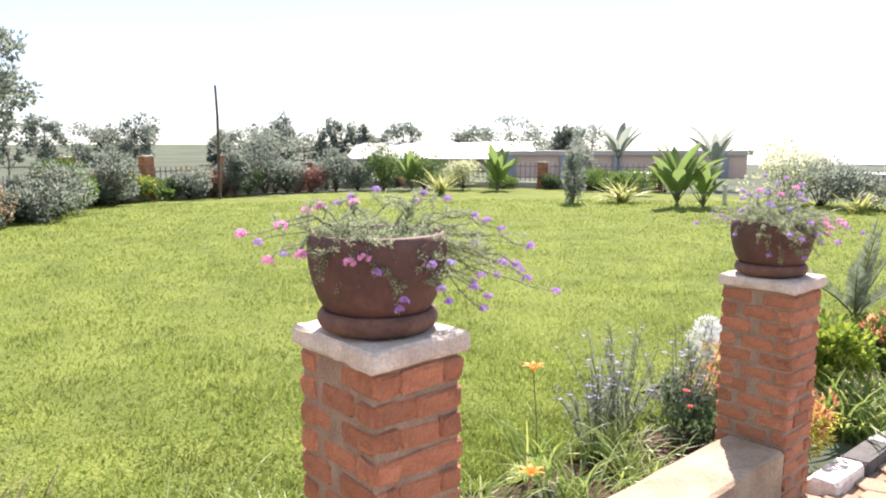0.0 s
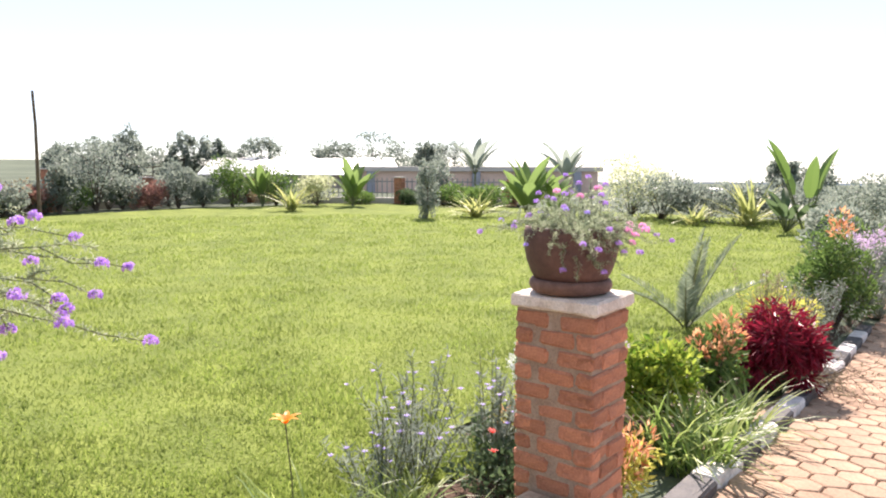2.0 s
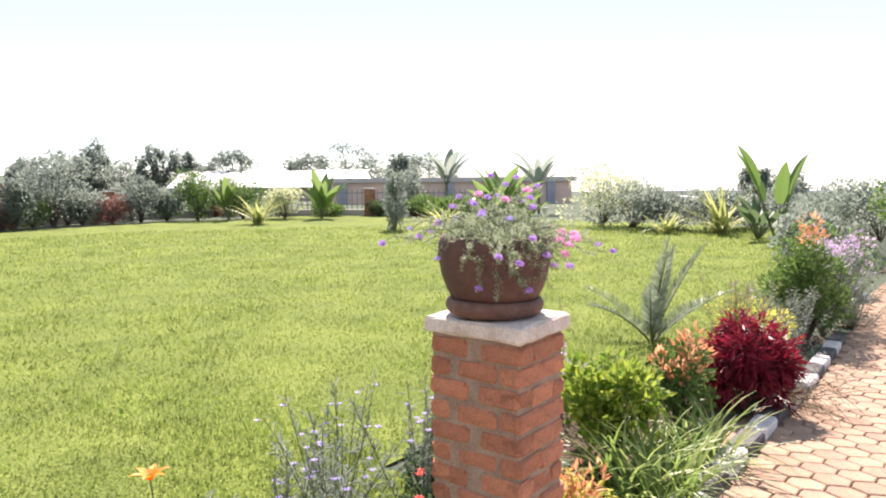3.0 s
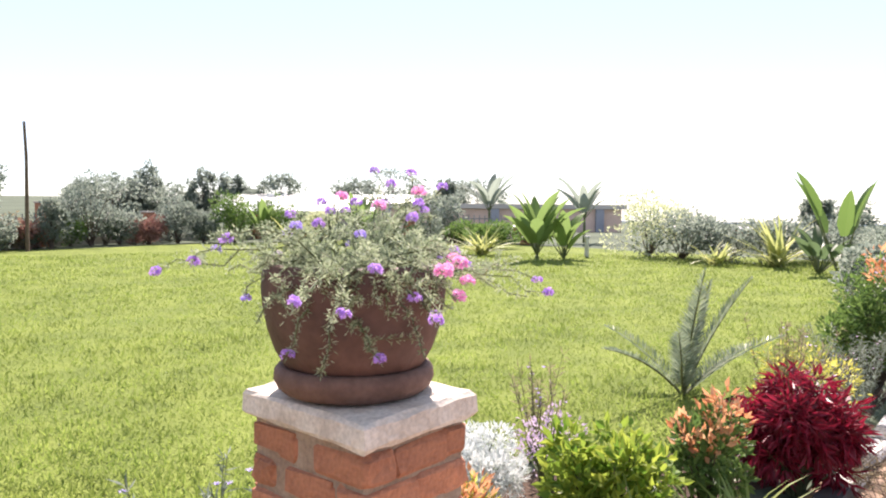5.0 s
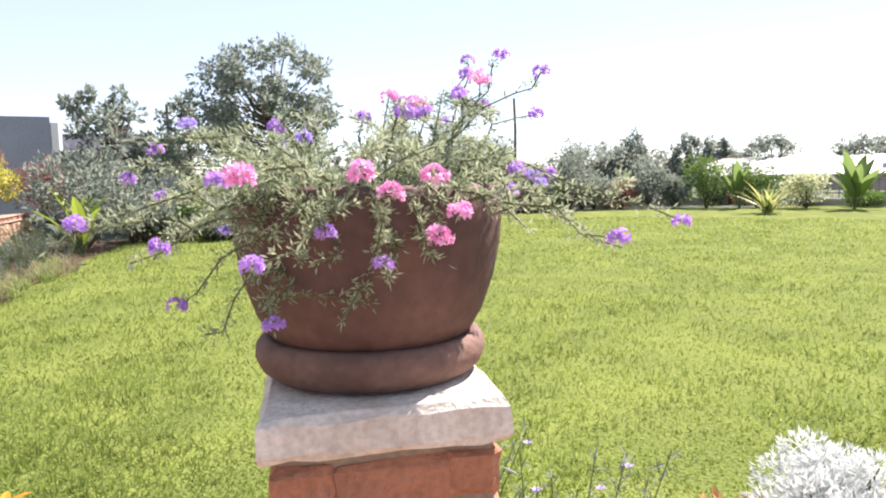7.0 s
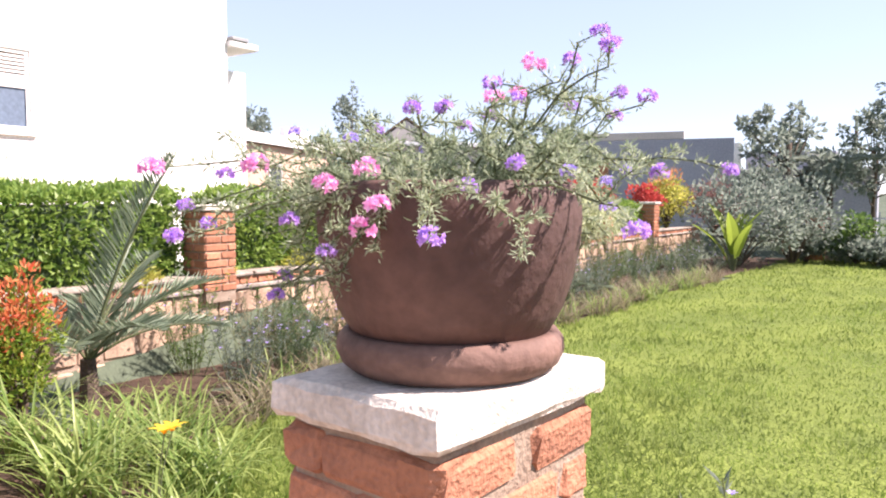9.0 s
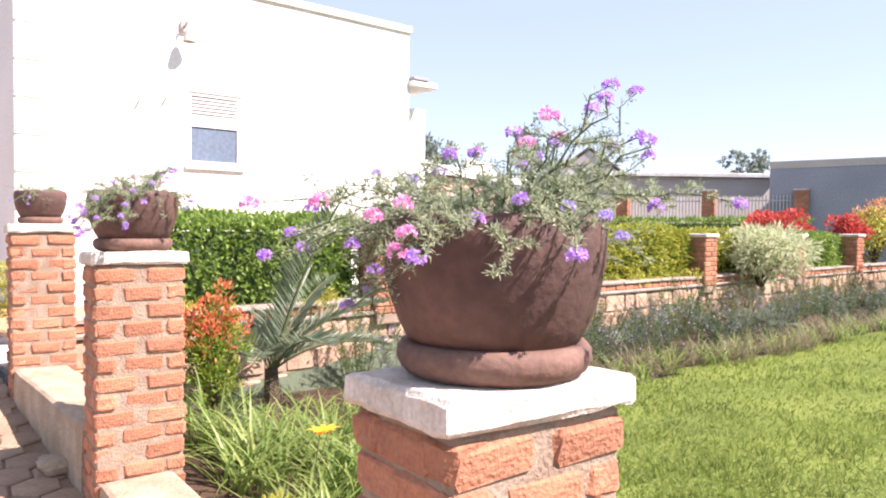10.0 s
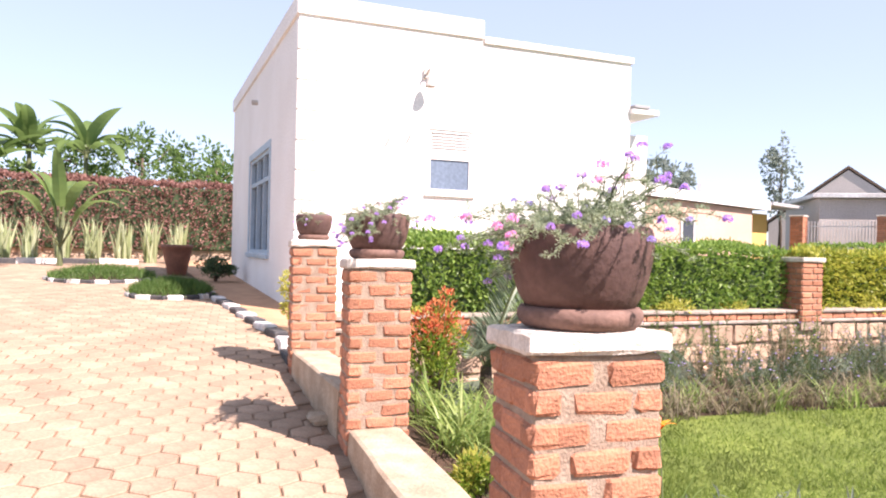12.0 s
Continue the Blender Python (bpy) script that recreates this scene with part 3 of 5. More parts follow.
px, py, _, pz = PILLARS[2]
flower_pot(px, py + 0.012, pz, 0.92, "round dark terracotta bowl in a saucer on a brick pillar")
STEMS_B = [
    # long trailing shoots
    (150, 0.46, 0.02, "l"), (165, 0.42, 0.06, "l"), (190, 0.36, -0.06, "-"), (205, 0.32, -0.13, "l"), (222, 0.31, -0.17, "-"), (238, 0.30, -0.15, "l"),
    (252, 0.30, -0.02, "l"), (262, 0.29, -0.13, "-"), (272, 0.28, 0.03, "p"), (281, 0.28, 0.06, "p"), (287, 0.29, -0.02, "p"), (296, 0.29, 0.0, "p"),
    (274, 0.28, -0.06, "l"), (303, 0.34, -0.02, "-"), (310, 0.46, -0.03, "l"), (318, 0.44, -0.06, "-"), (330, 0.50, -0.02, "l"), (345, 0.40, 0.02, "-"),
    (232, 0.42, -0.02, "l"), (214, 0.48, 0.0, "l"), (240, 0.36, 0.05, "l"), (247, 0.46, 0.05, "p"), (255, 0.44, -0.04, "l"), (263, 0.38, 0.06, "p"),
    (2, 0.30, 0.04, "b"), (15, 0.36, 0.05, "l"), (28, 0.46, 0.06, "l"), (40, 0.36, 0.05, "-"), (55, 0.33, 0.05, "b"), (75, 0.36, -0.05, "-"), (95, 0.33, 0.03, "l"), (118, 0.36, 0.0, "-"), (135, 0.34, 0.08, "b"),
    (345, 0.27, 0.04, "b"), (325, 0.27, 0.05, "l"), (310, 0.28, 0.03, "l"), (180, 0.36, 0.10, "l"), (200, 0.30, 0.12, "b"),
    # upright shoots
    (15, 0.26, 0.36, "l"), (34, 0.28, 0.37, "l"), (0, 0.32, 0.33, "l"), (24, 0.20, 0.33, "l"), (-10, 0.20, 0.28, "p"), (48, 0.12, 0.26, "l"), (-25, 0.18, 0.24, "l"), (60, 0.24, 0.27, "l"), (75, 0.15, 0.25, "p"),
    (30, 0.28, 0.26, "l"), (15, 0.34, 0.24, "l"), (90, 0.10, 0.22, "l"), (120, 0.16, 0.20, "l"), (-50, 0.14, 0.20, "l"), (0, 0.10, 0.25, "p"), (150, 0.16, 0.16, "b"), (-70, 0.16, 0.15, "l"),
    (50, 0.30, 0.22, "l"), (200, 0.15, 0.14, "l"), (235, 0.16, 0.13, "b"),
] + scatter_stems(26, 11, -0.05, 0.06, "------b") + [(az, 0.29, rise, "-") for az, rise in ((236, -0.03), (243, -0.06), (249, -0.02), (256, -0.07), (264, -0.03), (270, -0.08), (290, -0.06), (278, -0.03), (231, -0.12), (228, -0.06))] + [(225, 0.44, -0.05, "-"), (218, 0.5, -0.02, "-")]
verbena(px, py + 0.012, pz + 0.27, 0.97, STEMS_B, 21, "trailing verbena with lilac and pink flower clusters spilling over its bowl")

px, py, _, pz = PILLARS[1]
flower_pot(px, py, pz, 0.89, "round dark terracotta bowl in a pale saucer beside the lawn")
STEMS_A = [
    (150, 0.42, 0.05, "p"), (160, 0.36, -0.03, "p"), (172, 0.34, 0.08, "p"), (140, 0.40, 0.0, "l"), (185, 0.30, -0.02, "p"), (215, 0.27, -0.03, "p"), (228, 0.26, -0.02, "p"),
    (320, 0.46, -0.10, "l"), (332, 0.52, -0.03, "l"), (340, 0.46, -0.14, "l"), (348, 0.56, -0.05, "l"), (355, 0.48, 0.02, "l"), (5, 0.44, 0.06, "l"), (312, 0.38, -0.18, "l"), (300, 0.33, -0.13, "l"),
    (290, 0.30, -0.05, "b"), (284, 0.29, -0.15, "l"), (276, 0.28, -0.10, "l"), (268, 0.27, -0.03, "l"), (307, 0.40, -0.05, "l"), (325, 0.60, -0.18, "l"), (335, 0.38, 0.05, "l"),
    (130, 0.24, 0.12, "p"), (100, 0.18, 0.13, "l"), (80, 0.16, 0.15, "l"), (60, 0.20, 0.14, "l"), (20, 0.24, 0.12, "l"), (170, 0.20, 0.12, "p"), (110, 0.10, 0.12, "p"), (30, 0.34, 0.15, "l"), (15, 0.38, 0.17, "l"),
    (195, 0.30, -0.08, "-"), (120, 0.36, -0.04, "-"), (60, 0.36, -0.04, "-"), (40, 0.40, -0.02, "l"),
] + scatter_stems(44, 12, -0.12, 0.05, "-------b") + [(az, reach, rise, "l") for az, reach, rise in ((318, 0.34, -0.12), (326, 0.44, -0.07), (338, 0.50, -0.10), (345, 0.36, -0.16), (300, 0.36, -0.2), (256, 0.27, -0.12), (246, 0.27, -0.16), (352, 0.42, -0.02), (310, 0.50, -0.1), (236, 0.26, -0.05))]
verbena(px, py, pz + 0.262, 0.93, STEMS_A, 22, "trailing verbena with pink and violet flowers hanging over its bowl")

px, py, _, pz = PILLARS[0]
flower_pot(px, py, pz, 0.72, "smaller round terracotta bowl on the pillar beside the house")
verbena(px, py, pz + 0.215, 0.72, scatter_stems(34, 13, -0.10, 0.06, "------lb") + [(320, 0.45, -0.08, "l"), (335, 0.5, -0.12, "l"), (345, 0.42, -0.02, "l")], 23, "small trailing verbena with few violet flowers in its bowl")

# ---- garden plants ----


def shrub(name, x, y, r, h, per, size, width, leaf, label, category="shrub", n=14, tips=None, tip_share=0.35, seed=0, ry=None, z=None, stem=BARK, up=0.4, clump=0.36, group=""):
    """A bush: stems from one root, uneven clumps of leaves, and where it has them young tips of another colour."""
    rnd = random.Random(seed + int(x * 31) + int(y * 17))
    np.random.seed((seed * 97 + int(abs(x) * 131) + int(abs(y) * 71)) % 100000)
    t = thing(name, (x, y, ground_z(x, y) if z is None else z), label, category, group)
    S, F, T = Mesh(), Mesh(), Mesh()
    ry = ry or r
    for i in range(n):
        a, k = rnd.uniform(0, 6.283), math.sqrt(rnd.random()) * 0.72
        zz = h * (0.22 + 0.62 * rnd.random() * math.sqrt(max(0.05, 1 - k * k)))
        if i < n * 0.3:
            zz = h * (0.78 - 0.5 * k)
        c = Vector((r * k * math.cos(a), ry * k * math.sin(a), zz))
        q = clump * rnd.uniform(0.75, 1.25)
        tube(S, [(rnd.gauss(0, 0.02), rnd.gauss(0, 0.02), -0.03), (c.x * 0.4, c.y * 0.4, c.z * 0.5), c], 0.006 + 0.008 * h, 0.003, 4)
        m = T if tips and zz > h * (1 - tip_share) - 0.05 and rnd.random() < 0.85 else F
        clump_cloud(F, [c * 0.93], [(r * q, ry * q, min(r, h * 0.5) * q)], per, size, width, up)
        if m is T:
            clump_cloud(T, [c + Vector((0, 0, h * 0.09))], [(r * q * 0.75, ry * q * 0.75, min(r, h * 0.5) * q * 0.8)], per * 0.5, size, width, up + 0.4)
    link("branchwork", S, stem, t)
    link("foliage", F, leaf, t)
    if tips:
        link("young_leaves", T, tips, t, "brighter young leaves at the shoot tips")
    return t


def strap_clump(name, x, y, n, length, width, leaf, label, category="grass clump", spread=0.12, seed=0, lift=(0.9, 1.45), droop=1.5, z=None, group="", segs=5, fold=0.25):
    rnd = random.Random(seed + int(x * 37) + int(y * 13))
    t = thing(name, (x, y, (ground_z(x, y) if z is None else z) + 0.0), label, category, group)
    tufts = [Mesh() for _ in range(1 if n < 100 else 4)]
    for i in range(n):
        M = tufts[i * len(tufts) // n]
        a = rnd.uniform(0, 6.283) if len(tufts) == 1 else 6.283 * (i / n + rnd.uniform(-0.1, 0.1))
        r = spread * math.sqrt(rnd.random())
        b = rnd.uniform(0, 6.283)
        strap(M, (r * math.cos(b), r * math.sin(b), -0.01), a, rnd.uniform(*lift), length * rnd.uniform(0.6, 1.1), width * rnd.uniform(0.7, 1.2), droop * rnd.uniform(0.5, 1.2), segs, fold)
    for M in tufts:
        link("leaf_tuft", M, leaf, t)
    return t


def star_flower(parent, p, r, material, az, name="flower"):
    M = Mesh()
    for k in range(6):
        strap(M, p, az + k * 1.047, 0.85, r, r * 0.42, 1.2, 4, 0.2, 0.4)
    return link(name, M, material, parent)


def lily(x, y, h, material, label, seed, blooms=1):
    t = strap_clump("day_lily", x, y, 26, h * 0.75, 0.018, L_STRAP, label, "lily", 0.09, seed, (1.0, 1.5), 1.3)
    S = Mesh()
    r = random.Random(seed)
    for k in range(blooms):
        p = (r.uniform(-0.1, 0.1), r.uniform(-0.1, 0.1), h * r.uniform(0.9, 1.05))
        tube(S, [(0, 0, 0), (p[0] * 0.4, p[1] * 0.4, h * 0.55), p], 0.004, 0.003, 4)
        star_flower(t, p, 0.09, material, r.uniform(0, 6))
    link("flower_stalk", S, STEMG, t)
    return t


def ruellia(x, y, h, n, flowers, label, seed, leaf=L_DRY, spread=0.16, petal=None, group="violet flowering stalks"):
    """Thin upright stalks with narrow leaves and small violet flowers."""
    rnd = random.Random(seed)
    np.random.seed(seed)
    t = thing("ruellia", (x, y, ground_z(x, y)), label, "flower", group)
    S, F = Mesh(), Mesh()
    tips = []
    for i in range(n):
        a, k = rnd.uniform(0, 6.283), rnd.random() * spread
        b = Vector((math.cos(a) * k * 0.5, math.sin(a) * k * 0.5, 0))
        e = Vector((math.cos(a) * k * 1.8, math.sin(a) * k * 1.8, h * rnd.uniform(0.55, 1.0)))
        mid = b.lerp(e, 0.5) + Vector((rnd.gauss(0, 0.02), rnd.gauss(0, 0.02), 0.03))
        tube(S, [b, mid, e], 0.0035, 0.002, 4)
        m = int(34 * h / 0.6)
        u = np.random.uniform(0.12, 1.0, (m, 1))
        P = (1 - u) ** 2 * np.array(b) + 2 * u * (1 - u) * np.array(mid) + u * u * np.array(e)
        leaves(F, P, np.random.normal(scale=0.6, size=(m, 3)) + (0, 0, 0.55), np.random.uniform(0.04, 0.09, m), np.random.uniform(0.006, 0.011, m))
        tips.append(mid.lerp(e, rnd.uniform(0.4, 1.0)))
    link("stalk_growth", S, STEMG, t)
    link("foliage", F, leaf, t)
    for p in rnd.sample(tips, min(flowers, len(tips))):
        star_flower(t, p + Vector((rnd.gauss(0, 0.03), rnd.gauss(0, 0.03), 0.0)), 0.026, petal or F_BLUE, rnd.uniform(0, 6))
    return t


def frond(M, R, base, az, lift, length, leaflet, droop, n=34, width=0.014, vee=0.9):
    """A feather palm leaf: a rib with paired leaflets."""
    p, a = Vector(base), lift
    out, side = Vector((math.cos(az), math.sin(az), 0)), Vector((-math.sin(az), math.cos(az), 0))
    pts = []
    for k in range(n + 1):
        pts.append(p.copy())
        d = out * math.cos(a) + Vector((0, 0, math.sin(a)))
        if k > 3:
            s = leaflet * math.sin(math.pi * (0.18 + 0.8 * k / n)) ** 0.6
            nrm = Vector((-math.sin(a) * out.x, -math.sin(a) * out.y, math.cos(a)))
            for sg in (1, -1):
                w = (side * sg * vee + d * 0.75 + nrm * 0.35)
                leaves(M, [tuple(p)], [tuple(w)], [s], [width])
        p = p + d * (length / n)
        a -= droop / n
    tube(R, pts[::3] + [pts[-1]], 0.012 * length, 0.003, 5)


def palm(name, x, y, fronds, label, category, trunk=0.0, z=None, leaf=L_PALM, tr=0.08):
    t = thing(name, (x, y, ground_z(x, y) if z is None else z), label, category)
    R = Mesh()
    for az, lift, length, leaflet, droop in fronds:
        M = Mesh()
        frond(M, R, (0, 0, trunk), radians(az), lift, length, leaflet, droop, n=max(26, int(length * 34)), width=0.02 * max(1, length * 0.8))
        tagged(link("frond", M, leaf, t), kind="stuff")
    link("leaf_ribs", R, STEMG, t)
    if trunk > 0.05:
        link("trunk", tube(Mesh(), [(0, 0, -0.05), (0.01, 0, trunk * 0.5), (0, 0, trunk + 0.03)], tr, tr * 0.7, 9), BARK, t)
    return t


def broad_plant(name, x, y, n, length, width, label, category, seed, lift=(0.9, 1.45), stalk=0.6, leaf=L_BANANA, z=None, trunk=0.0, droop=0.8, group="", tr=0.09):
    """Banana-like plant: long stalks with broad paddle leaves, torn and folded along the rib."""
    rnd = random.Random(seed)
    t = thing(name, (x, y, ground_z(x, y) if z is None else z), label, category, group)
    S = Mesh()
    if trunk:
        tube(S, [(0, 0, -0.05), (0.02, 0.01, trunk * 0.5), (0, 0, trunk)], tr, tr * 0.6, 8)
    for i in range(n):
        a, l = 6.283 * i / n + rnd.uniform(-0.4, 0.4), rnd.uniform(*lift)
        q = stalk * rnd.uniform(0.7, 1.15)
        d = Vector((math.cos(a) * math.cos(l), math.sin(a) * math.cos(l), math.sin(l)))
        b = Vector((0, 0, trunk))
        e = b + d * q
        tube(S, [b, b.lerp(e, 0.5), e], 0.03, 0.015, 5)
        M = Mesh()
        strap(M, e, a, l, length * rnd.uniform(0.75, 1.1), width * rnd.uniform(0.8, 1.1), droop * rnd.uniform(0.5, 1.3), 9, 0.3, 2.5)
        link("leaf", M, leaf, t)
    link("stalk_growth", S, STEMG, t)
    return t


def tree(x, y, h, crown_r, crown_h, label, seed, leaf=L_GREY_HAZED, per=60, clumps=40, size=0.16, trunk=0.13, z=None, bare=0.33, name="tree", group="", q=0.2):
    rnd = random.Random(seed)
    np.random.seed(seed)
    t = thing(name, (x, y, (ground_z(x, y) if z is None else z)), label, "tree", group)
    T, F = Mesh(), Mesh()
    tube(T, [(0, 0, -0.1), (0.03 * h * rnd.uniform(-1, 1), 0.02 * h, h * bare * 0.6), (0, 0, h * bare), (0.02 * h, 0, h * 0.75)], trunk, trunk * 0.35, 8)
    cz = h - crown_h / 2
    for i in range(clumps):
        d = Vector(np.random.normal(size=3)).normalized() * rnd.uniform(0.35, 1.0) ** 0.6
        c = Vector((d.x * crown_r, d.y * crown_r, cz + d.z * crown_h / 2))
        k = rnd.uniform(0.55, 1.15) * q
        if i % 2 == 0:
            b = Vector((0, 0, max(h * bare, min(c.z - 0.1 * h, h * 0.7)) * rnd.uniform(0.8, 1.0)))
            tube(T, [b, b.lerp(c, 0.5) + Vector((0, 0, -0.04 * h)), c], trunk * 0.3, trunk * 0.06, 5)
        clump_cloud(F, [c], [(crown_r * k, crown_r * k, crown_h * 0.5 * k)], per, size, size * 0.55, 0.1, 0.2)
    link("trunk", T, BARK, t, smooth=True)
    link("crown", F, leaf, t)
    return t


# bed beyond the middle pillar, along the kerb
shrub("silver_bush", 4.3, 1.3, 0.42, 0.62, 260, 0.04, 0.011, L_SILVER, "dome of silvery white feathery foliage at the lawn edge", n=34, seed=1, stem=STEMG, up=0.3, clump=0.26)
shrub("variegated_shrub", 3.02, 0.22, 0.32, 0.62, 70, 0.055, 0.022, L_YELLOW, "low shrub with yellow-green leaves beside the brick pillar", n=18, seed=2, tips=L_ORANGE, tip_share=0.55)
shrub("copper_shrub", 3.75, 1.0, 0.3, 0.5, 70, 0.06, 0.022, L_YELLOW, "small shrub with orange-red leaf tips at the lawn edge", n=14, seed=17, tips=L_ORANGE, tip_share=0.6)
shrub("copper_shrub", 3.35, 0.85, 0.3, 0.42, 60, 0.055, 0.02, L_YELLOW, "small shrub with orange-red young leaves", n=12, seed=3, tips=L_ORANGE, tip_share=0.4)
shrub("green_shrub", 4.52, 0.53, 0.43, 1.0, 48, 0.085, 0.045, L_BRIGHT, "glossy bright green leafy shrub", n=30, seed=4, clump=0.25, tips=L_YELLOW, tip_share=0.2)
strap_clump("spider_lily", 4.1, 0.1, 170, 0.76, 0.024, L_STRAP, "dense clump of arching green strap leaves over the kerb", "grass clump", 0.26, 5, (0.8, 1.5), 1.5)
strap_clump("spider_lily", 4.95, 0.12, 150, 0.68, 0.024, L_STRAP, "dense clump of green strap leaves arching over the kerb", "grass clump", 0.25, 6, (0.7, 1.5), 1.6)
shrub("copper_shrub", 5.5, 0.42, 0.32, 0.94, 60, 0.07, 0.034, L_GREEN, "shrub with copper orange young leaves over green", n=24, clump=0.3, seed=7, tips=L_ORANGE, tip_share=0.45)
shrub("crimson_shrub", 6.72, 0.24, 0.5, 1.12, 100, 0.115, 0.03, L_RED, "bushy dark crimson foliage plant by the kerb", n=44, seed=8, up=-0.5, clump=0.24, stem=STEMG)
ruellia(7.8, 0.35, 0.75, 30, 16, "loose bush of thin stalks with mauve flowers by the kerb", 35, L_GREY_HAZED, 0.3, F_MAUVE)
ruellia(9.6, 0.5, 0.95, 34, 18, "wiry bush with small mauve flowers by the kerb", 36, L_GREY_HAZED, 0.34, F_MAUVE)
palm("cycad", 7.6, 1.5, [(200, 1.0, 1.05, 0.17, 0.5), (245, 1.4, 1.15, 0.2, 0.2), (160, 0.8, 1.1, 0.17, 0.6), (320, 0.75, 1.15, 0.18, 0.5), (20, 0.9, 1.0, 0.18, 0.6), (90, 0.9, 1.0, 0.18, 0.6), (275, 1.5, 1.2, 0.2, 0.15), (215, 1.2, 1.25, 0.2, 0.3), (300, 1.25, 1.25, 0.2, 0.3), (345, 0.6, 1.1, 0.17, 0.5)],
     "young cycad palm with stiff feathery grey-green fronds", "palm")
shrub("mauve_shrub", 4.9, 1.18, 0.28, 0.68, 26, 0.03, 0.016, F_MAUVE, "twiggy plant with pale mauve flower clusters", n=16, seed=9, stem=STEMG)
ruellia(5.4, 1.6, 0.7, 14, 8, "thin stalks with scattered violet flowers at the lawn edge", 31)
ruellia(8.3, 0.8, 0.95, 26, 10, "wiry grey-green stalks with small violet flowers", 32, spread=0.3)
shrub("variegated_shrub", 8.7, 0.75, 0.55, 0.95, 60, 0.06, 0.024, L_YELLOW, "loose yellow-green shrub behind the crimson one", n=18, seed=10, tips=L_ORANGE, tip_share=0.25)
shrub("copper_shrub", 10.9, 0.62, 0.66, 1.8, 80, 0.085, 0.034, L_GREEN, "tall rounded shrub with copper orange shoot tips", n=52, seed=11, clump=0.27, tips=L_ORANGE, tip_share=0.3)
shrub("violet_bush", 12.2, 0.5, 0.62, 1.75, 60, 0.06, 0.026, L_GREY_HAZED, "loose tall bush covered with mauve flowers beside the paving", n=34, seed=18, clump=0.26, tips=F_MAUVE, tip_share=0.7, stem=STEMG)
ruellia(11.7, 0.55, 1.35, 60, 34, "bushy stalks thick with violet flowers beside the paving", 33, L_GREY_HAZED, 0.42)
ruellia(12.6, 0.3, 0.8, 50, 30, "low bush thick with mauve flowers beside the paving", 34, L_GREY_HAZED, 0.4, F_MAUVE)
shrub("rose_bush", 13.8, 1.0, 0.9, 1.75, 70, 0.08, 0.04, L_GREEN, "tall leafy garden bush behind the violet flowers", n=26, seed=12, tips=L_BROWN, tip_share=0.2)

# straggling dry stalks lying over the kerb
rnd = random.Random(8)
t = thing("sprawling_plant", (7.25, 0.05, path_z(7.25)), "straggling half-dry stalks lying over the kerb onto the paving", "plant")
S, F = Mesh(), Mesh()
for i in range(34):
    a = rnd.uniform(-2.7, 0.25)
    L = rnd.uniform(0.35, 1.0)
    e = Vector((math.cos(a) * L, math.sin(a) * L * 0.75, rnd.uniform(0.02, 0.3)))
    tube(S, [(0, 0, 0.05), (e.x * 0.5, e.y * 0.5, 0.25 * rnd.random() + 0.12), e], 0.004, 0.002, 4)
    np.random.seed(i)
    u = np.random.random((16, 1))
    leaves(F, np.array(e) * u + (0, 0, 0.1) * (1 - u), np.random.normal(scale=0.7, size=(16, 3)) + (0, 0, 0.3), np.random.uniform(0.04, 0.08, 16), np.full(16, 0.009))
link("stalk_growth", S, BARK, t)
link("foliage", F, L_DRY, t)

# bed between the two nearer pillars
ruellia(2.55, 1.2, 0.74, 26, 22, "open clump of thin stalks with violet flowers beside the pillar", 41, L_GREY_HAZED, 0.3)
ruellia(2.95, 0.9, 0.78, 24, 18, "open clump of thin stalks with violet flowers beside the pillar", 42, L_GREY_HAZED, 0.26)
ruellia(2.1, 1.05, 0.6, 18, 14, "short thin stalks with violet flowers", 43, L_GREY_HAZED, 0.26)
lily(1.43, 0.95, 0.77, F_ORANGE, "day lily with a single orange bloom above thin leaves", 51, 1)
lily(0.75, 0.55, 0.36, F_ORANGE, "low day lily with an orange bloom beside the wall", 52, 1)
shrub("dark_cover", 2.75, 0.62, 0.42, 0.34, 70, 0.05, 0.03, L_DARK, "low dark leafy ground cover with red blooms", n=14, seed=13, tips=None)
dk = shrub("dark_cover", 3.3, 1.05, 0.34, 0.3, 60, 0.05, 0.03, L_DARK, "low dark leafy ground cover at the lawn edge", n=12, seed=14)
for i in range(6):
    f = thing("red_flower", (2.55 + 0.13 * i, 0.62 + 0.1 * (i % 3), LAWN_Z + 0.30 + 0.05 * (i % 2)), "small red bloom above dark leaves", "flower", "red blooms")
    star_flower(f, (0, 0, 0), 0.035, F_RED, i * 1.1)
for i, (x, y) in enumerate(((0.2, 0.62), (0.75, 0.75), (1.25, 0.5), (1.75, 0.42), (1.95, 0.75))):
    strap_clump("day_lily_leaves", x, y, 60, 0.5, 0.018, L_STRAP, "tuft of arching green day lily leaves by the wall", "grass clump", 0.16, 60 + i, group="day lily tufts")
shrub("variegated_shrub", 0.45, 0.42, 0.22, 0.32, 60, 0.05, 0.022, L_BRIGHT, "low bright green shrub beside the wall", n=10, seed=15, tips=L_YELLOW)

